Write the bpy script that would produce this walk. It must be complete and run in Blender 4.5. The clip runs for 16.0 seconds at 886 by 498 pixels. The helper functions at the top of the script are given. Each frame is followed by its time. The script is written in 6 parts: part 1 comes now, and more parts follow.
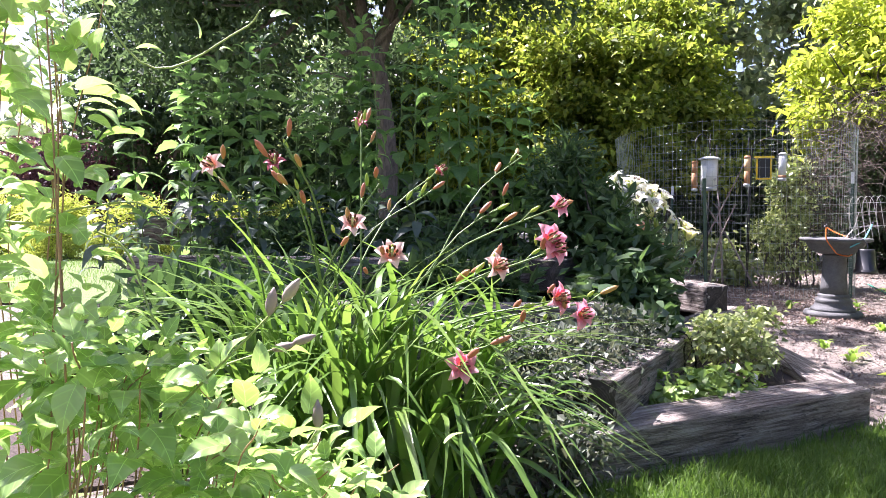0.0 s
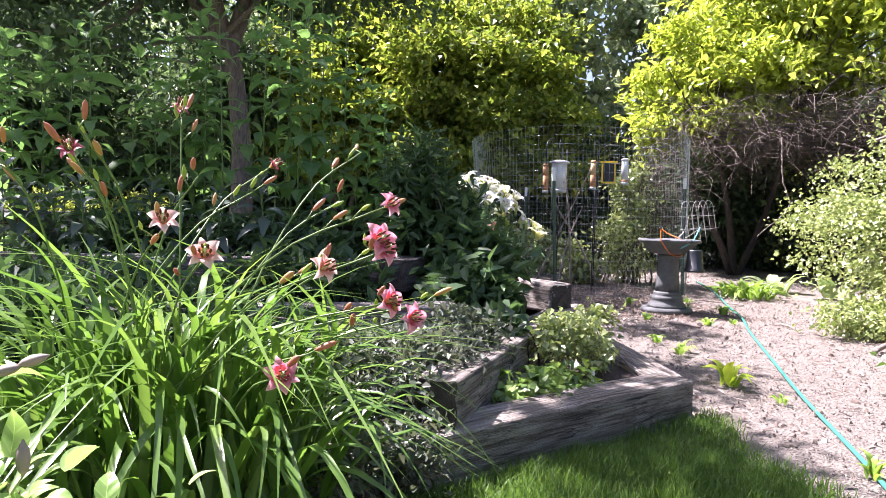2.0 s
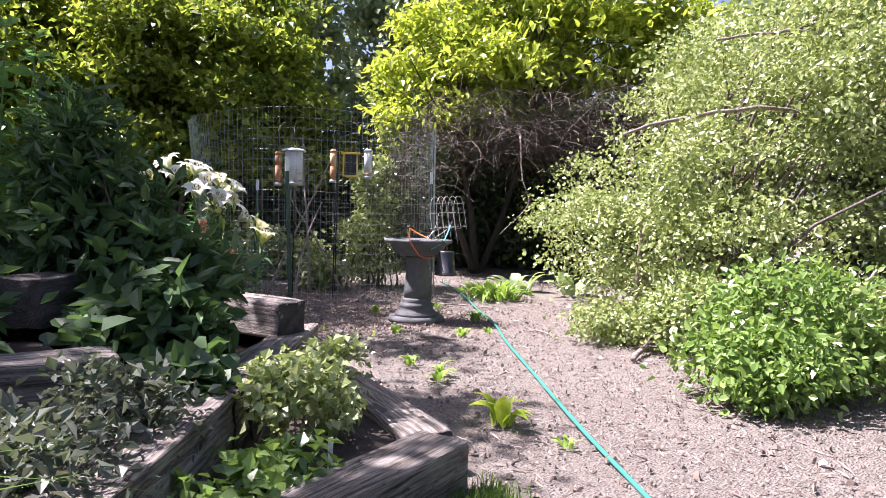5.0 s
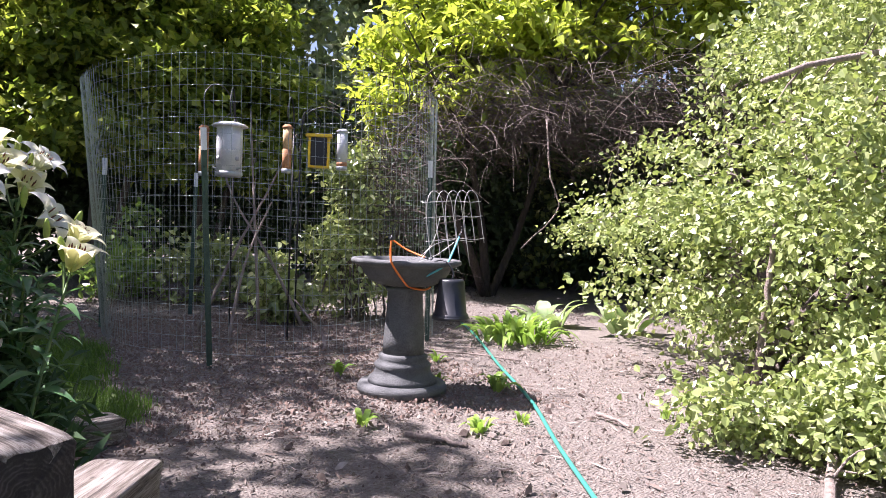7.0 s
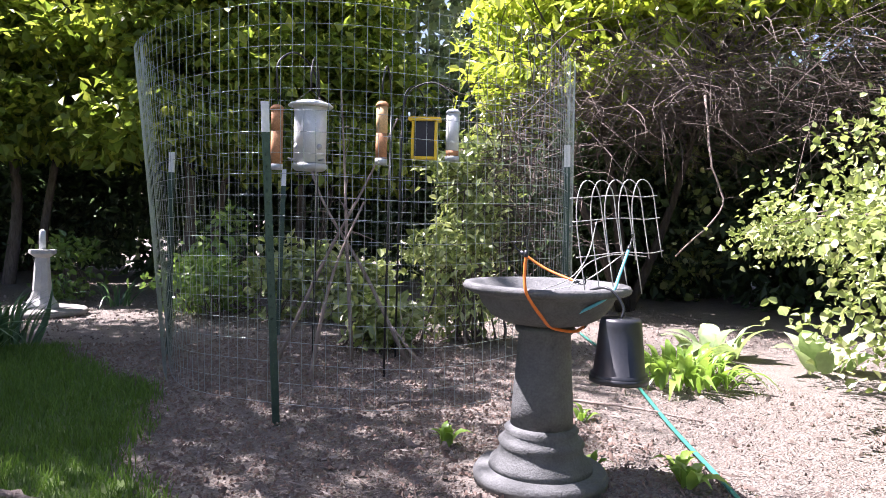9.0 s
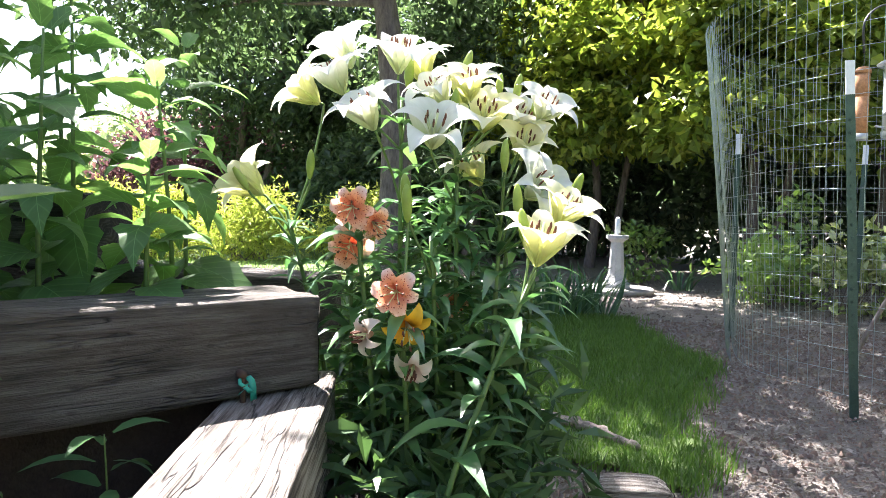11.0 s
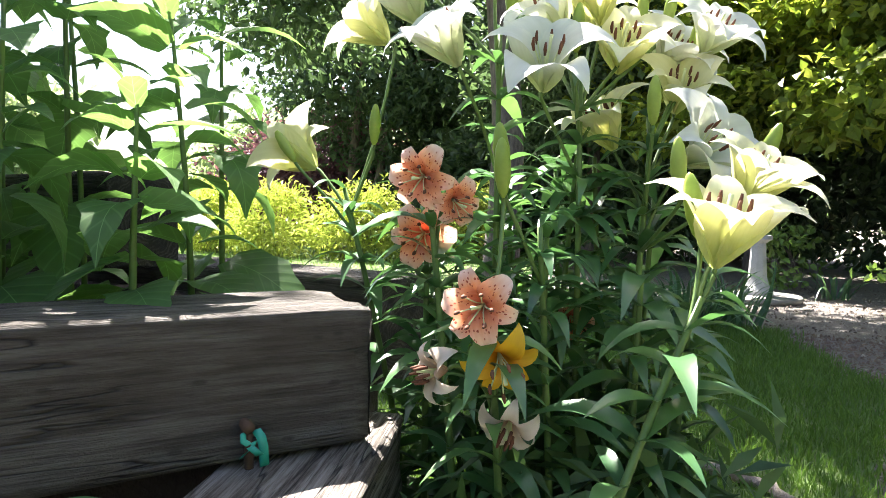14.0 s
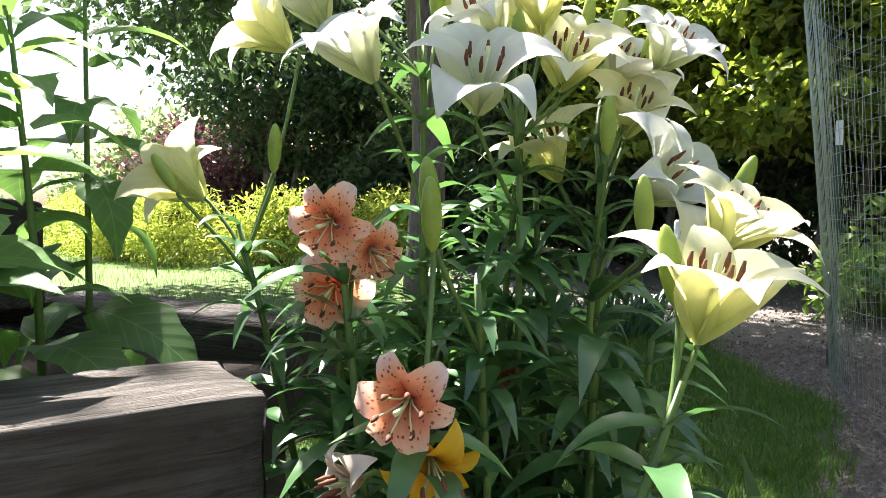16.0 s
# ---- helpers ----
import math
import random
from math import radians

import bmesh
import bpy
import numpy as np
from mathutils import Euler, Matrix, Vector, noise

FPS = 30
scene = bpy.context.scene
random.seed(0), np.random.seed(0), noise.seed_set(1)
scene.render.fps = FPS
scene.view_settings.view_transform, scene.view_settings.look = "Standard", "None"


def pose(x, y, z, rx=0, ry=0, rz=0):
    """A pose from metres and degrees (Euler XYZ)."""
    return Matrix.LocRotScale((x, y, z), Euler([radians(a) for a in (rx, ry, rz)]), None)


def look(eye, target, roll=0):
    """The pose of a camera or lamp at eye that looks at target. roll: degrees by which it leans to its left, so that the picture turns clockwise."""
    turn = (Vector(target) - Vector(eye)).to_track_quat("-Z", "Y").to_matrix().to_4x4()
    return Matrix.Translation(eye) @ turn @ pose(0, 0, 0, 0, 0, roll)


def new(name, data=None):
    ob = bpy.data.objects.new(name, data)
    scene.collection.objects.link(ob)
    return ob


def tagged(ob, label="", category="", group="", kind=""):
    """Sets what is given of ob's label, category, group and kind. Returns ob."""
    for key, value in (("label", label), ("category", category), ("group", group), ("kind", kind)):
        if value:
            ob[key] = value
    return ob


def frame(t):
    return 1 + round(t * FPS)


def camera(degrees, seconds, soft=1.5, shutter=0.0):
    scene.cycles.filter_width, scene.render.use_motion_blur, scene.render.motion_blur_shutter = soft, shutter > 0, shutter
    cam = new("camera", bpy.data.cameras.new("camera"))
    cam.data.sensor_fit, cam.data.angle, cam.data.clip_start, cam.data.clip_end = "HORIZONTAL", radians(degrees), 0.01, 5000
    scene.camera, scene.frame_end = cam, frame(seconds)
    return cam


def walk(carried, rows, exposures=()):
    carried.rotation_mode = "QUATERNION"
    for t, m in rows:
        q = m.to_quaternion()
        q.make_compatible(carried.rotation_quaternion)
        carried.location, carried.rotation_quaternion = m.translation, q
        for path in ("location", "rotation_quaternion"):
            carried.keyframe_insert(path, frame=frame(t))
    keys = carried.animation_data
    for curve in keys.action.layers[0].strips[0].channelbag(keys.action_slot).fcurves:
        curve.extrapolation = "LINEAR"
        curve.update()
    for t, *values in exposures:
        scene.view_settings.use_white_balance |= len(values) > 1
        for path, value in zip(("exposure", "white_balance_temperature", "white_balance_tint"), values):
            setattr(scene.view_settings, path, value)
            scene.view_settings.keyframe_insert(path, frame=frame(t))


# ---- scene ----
cam = camera(64.4, 16.0, soft=0.55)
PATH = [
    (0, (0.222, 0.096, 0.973), (0.17, 2.093, 0.868), 0.6),
    (0.5, (0.215, 0.203, 0.982), (0.192, 2.2, 0.878), 0.7),
    (1, (0.244, 0.211, 0.979), (0.287, 2.207, 0.871), 0.9),
    (1.5, (0.286, 0.179, 0.991), (0.407, 2.172, 0.882), 1.0),
    (2, (0.31, 0.177, 0.976), (0.642, 2.146, 0.872), 1.6),
    (2.5, (0.304, 0.144, 0.973), (0.932, 2.041, 0.879), 1.8),
    (3, (0.273, 0.127, 0.992), (1.206, 1.894, 0.906), 1.8),
    (3.5, (0.243, 0.156, 0.985), (1.252, 1.881, 0.904), 1.8),
    (4, (0.309, 0.348, 0.982), (1.32, 2.072, 0.898), 1.6),
    (4.2, (0.364, 0.474, 0.994), (1.373, 2.199, 0.899), 1.7),
    (6.3, (1.652, 2.767, 0.925), (2.651, 4.498, 0.858), 1.8),
    (6.5, (1.765, 2.946, 0.936), (2.764, 4.678, 0.874), 2.0),
    (7, (2.015, 3.417, 0.949), (3.014, 5.149, 0.888), 2.2),
    (7.5, (2.234, 3.844, 0.952), (3.23, 5.577, 0.89), 2.1),
    (8, (2.431, 4.245, 0.957), (3.429, 5.978, 0.903), 2.1),
    (8.5, (2.523, 4.52, 0.981), (3.472, 6.279, 0.924), 2.0),
    (9, (2.534, 4.655, 0.976), (3.241, 6.525, 0.905), 1.7),
    (9.5, (2.513, 4.681, 0.949), (2.82, 6.655, 0.859), 1.6),
    (10, (2.481, 4.665, 0.908), (2.377, 6.66, 0.813), 1.0),
    (10.2, (2.476, 4.653, 0.9), (2.206, 6.632, 0.8), 1.1),
    (12.3, (2.513, 4.594, 0.837), (1.467, 6.295, 0.72), 0.7),
    (12.5, (2.517, 4.615, 0.834), (1.468, 6.314, 0.716), 0.8),
    (13, (2.486, 4.712, 0.824), (1.436, 6.41, 0.707), 0.9),
    (13.5, (2.398, 4.888, 0.817), (1.349, 6.588, 0.703), 1.1),
    (14, (2.281, 5.101, 0.825), (1.231, 6.799, 0.709), 0.9),
    (14.5, (2.183, 5.252, 0.834), (1.136, 6.952, 0.712), 0.6),
    (15, (2.141, 5.314, 0.856), (1.193, 7.071, 0.739), 0.6),
    (15.5, (2.16, 5.303, 0.875), (1.309, 7.109, 0.758), 0.7),
    (16, (2.178, 5.281, 0.887), (1.324, 7.087, 0.775), 0.6),
]
walk(cam, [(t, look(eye, target, roll)) for t, eye, target, roll in PATH],
     exposures=[(0, 2.4, 6150, 32), (2.5, 2.25, 6200, 31), (4.0, 2.0, 6200, 31), (6.5, 1.95, 6200, 31), (8.5, 2.15, 6200, 31), (9.2, 2.5, 6200, 28), (10.0, 3.25, 6250, 23), (12.5, 3.1, 6500, 13), (14.0, 3.0, 6550, 13), (16.0, 2.65, 6600, 14)])


# ---- light ----
SUN_DIR = Vector((-0.80, 0.60, 1.62)).normalized()      # towards the sun
world = bpy.data.worlds.new("sky")
scene.world = world
world.use_nodes = True
wn = world.node_tree
sky = wn.nodes.new("ShaderNodeTexSky")
sky.sky_type, sky.sun_disc = "NISHITA", False
sky.sun_elevation = math.asin(SUN_DIR.z)
sky.sun_rotation = math.atan2(SUN_DIR.x, SUN_DIR.y)
sky.air_density, sky.dust_density = 1.0, 2.5
wn.links.new(sky.outputs[0], wn.nodes["Background"].inputs[0])
wn.nodes["Background"].inputs[1].default_value = 0.052
sun = new("sun", bpy.data.lights.new("sun", "SUN"))
sun.data.energy, sun.data.angle, sun.data.color = 5.0, radians(0.55), (1.0, 0.965, 0.91)
sun.matrix_world = look(SUN_DIR * 30, (0, 0, 0))

# ---- mesh tools ----
rng = np.random.default_rng(7)


def mesh_np(name, verts, faces, smooth=False):
    """A mesh from an array of points and an array of faces that all have the same number of corners."""
    verts, faces = np.asarray(verts, np.float32), np.asarray(faces, np.int32)
    me = bpy.data.meshes.new(name)
    k = faces.shape[1]
    me.vertices.add(len(verts))
    me.vertices.foreach_set("co", verts.ravel())
    me.loops.add(faces.size)
    me.loops.foreach_set("vertex_index", faces.ravel())
    me.polygons.add(len(faces))
    me.polygons.foreach_set("loop_start", np.arange(0, faces.size, k, dtype=np.int32))
    me.polygons.foreach_set("use_smooth", np.full(len(faces), smooth, bool))
    me.update(calc_edges=True)
    return me


def mesh_any(name, pieces, smooth=False):
    """Joins (verts, faces) pieces, faces of any corner counts, into one mesh."""
    vs, fs, o = [], [], 0
    for v, f in pieces:
        vs.extend([tuple(map(float, p)) for p in v])
        fs.extend([tuple(int(i) + o for i in q) for q in f])
        o += len(v)
    me = bpy.data.meshes.new(name)
    me.from_pydata(vs, [], fs)
    if smooth:
        me.polygons.foreach_set("use_smooth", np.ones(len(me.polygons), bool))
    me.update()
    return me


def add(name, me, mat, parent=None, label="", m=None):
    ob = new(name, me)
    if mat is not None and not me.materials:
        me.materials.append(mat)
    ob.parent = parent
    if m is not None:
        ob.matrix_basis = m
    if label:
        ob["label"] = label
    return ob


def thing(name, at, label, category, group="", kind=""):
    ob = new(name)
    ob.empty_display_size = 0.05
    ob.location = at
    return tagged(ob, label, category, group, kind)


def tube(points, radii, sides=8, cap=True):
    pts = np.asarray(points, float)
    n = len(pts)
    radii = np.broadcast_to(np.asarray(radii, float), (n,))
    tan = np.gradient(pts, axis=0)
    tan /= np.linalg.norm(tan, axis=1)[:, None] + 1e-9
    ref = np.array((0, 0, 1.0)) if abs(tan[0][2]) < 0.9 else np.array((1.0, 0, 0))
    u = np.cross(tan, ref)
    u /= np.linalg.norm(u, axis=1)[:, None] + 1e-9
    w = np.cross(tan, u)
    a = np.linspace(0, 2 * np.pi, sides, endpoint=False)
    v = pts[:, None] + radii[:, None, None] * (np.cos(a)[None, :, None] * u[:, None] + np.sin(a)[None, :, None] * w[:, None])
    i = np.arange(n - 1)[:, None] * sides
    j = np.arange(sides)[None]
    k = (j + 1) % sides
    f = np.stack([i + j, i + k, i + sides + k, i + sides + j], -1).reshape(-1, 4).tolist()
    if cap:
        f += [list(range(sides))[::-1], list(range((n - 1) * sides, n * sides))]
    return v.reshape(-1, 3), f


def curve_pts(ctrl, n=24):
    """A smooth line through control points."""
    c = np.asarray(ctrl, float)
    c = np.vstack([2 * c[0] - c[1], c, 2 * c[-1] - c[-2]])
    out = []
    segs = len(c) - 3
    for t in np.linspace(0, segs - 1e-6, n):
        i = int(t)
        s = t - i
        p0, p1, p2, p3 = c[i:i + 4]
        out.append(0.5 * (2 * p1 + (p2 - p0) * s + (2 * p0 - 5 * p1 + 4 * p2 - p3) * s * s + (3 * p1 - p0 - 3 * p2 + p3) * s ** 3))
    return np.array(out)


def lathe(profile, sides=32):
    """A turned shape from (radius, z) pairs, closed at both ends."""
    pr = np.asarray(profile, float)
    a = np.linspace(0, 2 * np.pi, sides, endpoint=False)
    v = np.stack([pr[:, :1] * np.cos(a), pr[:, :1] * np.sin(a), np.repeat(pr[:, 1:], sides, 1)], -1).reshape(-1, 3)
    f = []
    for i in range(len(pr) - 1):
        for j in range(sides):
            k = (j + 1) % sides
            f.append((i * sides + j, i * sides + k, (i + 1) * sides + k, (i + 1) * sides + j))
    f.append(tuple(range(sides))[::-1])
    f.append(tuple((len(pr) - 1) * sides + j for j in range(sides)))
    return v, f


def box(cx, cy, cz, sx, sy, sz, bev=0.0):
    bm = bmesh.new()
    bmesh.ops.create_cube(bm, size=1, matrix=Matrix.Translation((cx, cy, cz)) @ Matrix.Diagonal((sx, sy, sz, 1)))
    if bev:
        bmesh.ops.bevel(bm, geom=bm.edges[:], offset=bev, segments=2, affect="EDGES")
    bm.verts.index_update()
    v = [tuple(p.co) for p in bm.verts]
    f = [[p.index for p in q.verts] for q in bm.faces]
    bm.free()
    return v, f


def unit(a):
    return a / (np.linalg.norm(a, axis=-1, keepdims=True) + 1e-9)


def leaf_quads(at, way, normal, length, width, fold=0.18, droop=0.15, oval=False):
    """Folded leaves, diamonds or six-cornered ovals, from arrays of base points, directions and normals."""
    way = unit(way)
    side = unit(np.cross(way, normal))
    nrm = np.cross(side, way)
    L, W = length[:, None], width[:, None]
    base = at
    tip = at + way * L - nrm * L * droop
    mid = at + way * L * 0.5
    n = len(at)
    if oval:
        low, high = at + way * L * 0.30, at + way * L * 0.68 - nrm * L * droop * 0.45
        out = side * W * .5 + nrm * W * fold
        back = -side * W * .5 + nrm * W * fold
        v = np.stack([base, low + out, high + out * .8, tip, high + back * .8, low + back], 1)
        q = np.arange(n)[:, None] * 6
        f = np.concatenate([q + np.array((0, 1, 2, 3)), q + np.array((0, 3, 4, 5))])
        return v.reshape(-1, 3), f
    v = np.stack([base, mid + side * W * .5 + nrm * W * fold, tip, mid - side * W * .5 + nrm * W * fold], 1)
    f = np.arange(n * 4).reshape(n, 4)
    return v.reshape(-1, 3), f


def lumpy(p, scale, seed):
    """A cheap smooth field in about -1..1, to break outlines and open gaps."""
    q = p * scale + seed * 3.17
    return (np.sin(q[:, 0] * 1.7 + np.sin(q[:, 1] * 2.3)) + np.sin(q[:, 1] * 1.9 + np.sin(q[:, 2] * 2.1 + 1)) + np.sin(q[:, 2] * 2.2 + np.sin(q[:, 0] * 1.6 + 2))) / 3


def crown_mesh(name, blobs, n, size, seed, per=14, spread=0.16, gap=-0.2, gap_scale=1.8, aspect=0.55, flat=0.0, shell=0.45, oval=False):
    """A crown of many single leaves, gathered in sprays, with gaps, over a set of (x, y, z, rx, ry, rz) masses."""
    r = np.random.default_rng(seed)
    bl = np.asarray(blobs, float)
    vol = (bl[:, 3] * bl[:, 4] * bl[:, 5]) ** 0.75
    k = max(1, n // per)
    which = r.choice(len(bl), size=int(k * 1.8), p=vol / vol.sum())
    d = unit(r.normal(size=(len(which), 3)))
    rad = r.random(len(which)) ** shell
    c = bl[which, :3] + d * rad[:, None] * bl[which, 3:]
    keep = lumpy(c, gap_scale, seed) + 0.35 * lumpy(c, gap_scale * 3.1, seed + 1) > gap
    c, d = c[keep][:k], d[keep][:k]
    m = len(c)
    at = np.repeat(c, per, 0) + r.normal(size=(m * per, 3)) * spread * np.array((1, 1, 0.6))
    out = np.repeat(d, per, 0)
    way = unit(out * 0.7 + r.normal(size=at.shape) * 0.8 + np.array((0, 0, -0.15)))
    nrm = unit(np.array((0, 0, 1.0)) * (0.7 + flat) + out * 0.5 + r.normal(size=at.shape) * (0.7 - 0.4 * flat))
    ln = size * r.uniform(0.6, 1.35, len(at))
    at[:, 2] = np.maximum(at[:, 2], 0.03)
    v, f = leaf_quads(at, way, nrm, ln, ln * aspect * r.uniform(0.8, 1.2, len(at)), oval=oval)
    v[:, 2] = np.maximum(v[:, 2], 0.012)
    return mesh_np(name, v, f), c


def limbs(base, tips, r0, seed, sag=0.0, sides=6, lift=0.35):
    """Tapered, bent limbs from one base to many tips, in one list of pieces."""
    r = np.random.default_rng(seed)
    out = []
    base = np.asarray(base, float)
    for t in tips:
        t = np.asarray(t, float)
        mid = base * 0.5 + t * 0.5 + r.normal(size=3) * np.linalg.norm(t - base) * 0.08
        mid[2] += lift * (t[2] - base[2]) * 0.3 - sag
        p = curve_pts([base, base * .75 + mid * .25, mid, t], 9)
        p += r.normal(size=p.shape) * 0.008 * np.linalg.norm(t - base)
        p[0] = base
        out.append(tube(p, np.linspace(r0, r0 * 0.12, 9), sides))
    return out


# ---- materials ----
def nodes(name):
    m = bpy.data.materials.new(name)
    m.use_nodes = True
    nt = m.node_tree
    return m, nt, nt.nodes["Principled BSDF"]


def link(nt, a, b):
    nt.links.new(a, b)


def tex_noise(nt, vec, scale, detail=6, rough=0.6):
    n = nt.nodes.new("ShaderNodeTexNoise")
    n.inputs["Scale"].default_value, n.inputs["Detail"].default_value, n.inputs["Roughness"].default_value = scale, detail, rough
    if vec is not None:
        link(nt, vec, n.inputs["Vector"])
    return n.outputs["Fac"]


def ramp(nt, fac, stops):
    n = nt.nodes.new("ShaderNodeValToRGB")
    el = n.color_ramp.elements
    while len(el) < len(stops):
        el.new(0.5)
    for e, (p, c) in zip(el, stops):
        e.position, e.color = p, (*c, 1)
    link(nt, fac, n.inputs[0])
    return n.outputs[0]


def mixc(nt, fac, a, b, mode="MIX"):
    n = nt.nodes.new("ShaderNodeMix")
    n.data_type, n.blend_type = "RGBA", mode
    for s, v in ((0, fac), (6, a), (7, b)):
        if isinstance(v, (int, float)):
            n.inputs[s].default_value = v
        elif isinstance(v, tuple):
            n.inputs[s].default_value = (*v, 1)
        else:
            link(nt, v, n.inputs[s])
    return n.outputs[2]


def bump(nt, b, height, strength, dist):
    n = nt.nodes.new("ShaderNodeBump")
    n.inputs["Strength"].default_value, n.inputs["Distance"].default_value = strength, dist
    link(nt, height, n.inputs["Height"])
    link(nt, n.outputs[0], b.inputs["Normal"])


def coords(nt, kind="Object", scale=None):
    t = nt.nodes.new("ShaderNodeTexCoord")
    if scale is None:
        return t.outputs[kind]
    mp = nt.nodes.new("ShaderNodeMapping")
    mp.inputs["Scale"].default_value = scale
    link(nt, t.outputs[kind], mp.inputs[0])
    return mp.outputs[0]


def leaf_mat(name, lo, mid, hi, trans=0.35, rough=0.45, island=True, spec=0.4, glow=(1.2, 1.22, 0.8), veins=0.0, slant=1.2):
    """Leaf surface: colour varies leaf by leaf, with fine mottling and side veins, and light passes through it."""
    m, nt, b = nodes(name)
    if island:
        r = nt.nodes.new("ShaderNodeNewGeometry").outputs["Random Per Island"]
    else:
        r = nt.nodes.new("ShaderNodeObjectInfo").outputs["Random"]
    col = ramp(nt, r, [(0.0, lo), (0.5, mid), (1.0, hi)])
    n = tex_noise(nt, coords(nt, "Object"), 22, 4)
    col = mixc(nt, 0.35, col, ramp(nt, n, [(0.3, tuple(c * 0.55 for c in mid)), (0.7, tuple(min(1, c * 1.4) for c in mid))]))
    if veins:
        sep = nt.nodes.new("ShaderNodeSeparateXYZ")
        link(nt, coords(nt, "Object"), sep.inputs[0])

        def calc(op, a, c):
            k = nt.nodes.new("ShaderNodeMath")
            k.operation = op
            for slot, val in ((0, a), (1, c)):
                if isinstance(val, (int, float)):
                    k.inputs[slot].default_value = val
                else:
                    link(nt, val, k.inputs[slot])
            return k.outputs[0]

        off = calc("ABSOLUTE", sep.outputs[1], 0)
        wave = calc("SINE", calc("MULTIPLY", calc("SUBTRACT", sep.outputs[0], calc("MULTIPLY", off, slant)), veins), 0)
        line = ramp(nt, wave, [(0.80, (0, 0, 0)), (1.0, (0.22, 0.22, 0.22))])
        rib = ramp(nt, calc("MULTIPLY", off, veins), [(0.06, (0.7, 0.7, 0.7)), (0.22, (0, 0, 0))])
        line = mixc(nt, 1.0, line, rib, "LIGHTEN")
        col = mixc(nt, line, col, tuple(min(1, c * 1.9 + 0.02) for c in mid))
        bump(nt, b, wave, 0.15, 0.002)
    link(nt, col, b.inputs["Base Color"])
    b.inputs["Roughness"].default_value = rough
    b.inputs["Specular IOR Level"].default_value = spec
    t = nt.nodes.new("ShaderNodeBsdfTranslucent")
    link(nt, mixc(nt, 1.0, col, glow, "MULTIPLY"), t.inputs[0])
    mx = nt.nodes.new("ShaderNodeMixShader")
    mx.inputs[0].default_value = trans
    link(nt, b.outputs[0], mx.inputs[1])
    link(nt, t.outputs[0], mx.inputs[2])
    link(nt, mx.outputs[0], nt.nodes["Material Output"].inputs[0])
    return m


def plain(name, col, rough=0.5, metal=0.0, var=0.25, scale=14, bumpy=0.0, spec=0.5):
    m, nt, b = nodes(name)
    n = tex_noise(nt, coords(nt), scale, 7)
    n2 = tex_noise(nt, coords(nt), scale * 7, 4)
    c = mixc(nt, 0.4, ramp(nt, n, [(0.25, tuple(x * (1 - var) for x in col)), (0.75, tuple(min(1, x * (1 + var)) for x in col))]),
             ramp(nt, n2, [(0.3, tuple(x * (1 - var) for x in col)), (0.7, tuple(min(1, x * (1 + var)) for x in col))]))
    link(nt, c, b.inputs["Base Color"])
    b.inputs["Roughness"].default_value, b.inputs["Metallic"].default_value = rough, metal
    b.inputs["Specular IOR Level"].default_value = spec
    if bumpy:
        bump(nt, b, n2, bumpy, 0.01)
    return m


def bark_mat(name, a, c):
    m, nt, b = nodes(name)
    n = tex_noise(nt, coords(nt, "Object", (9, 9, 2.2)), 3, 9, 0.7)
    link(nt, ramp(nt, n, [(0.3, a), (0.7, c)]), b.inputs["Base Color"])
    b.inputs["Roughness"].default_value = 0.9
    bump(nt, b, n, 0.9, 0.03)
    return m


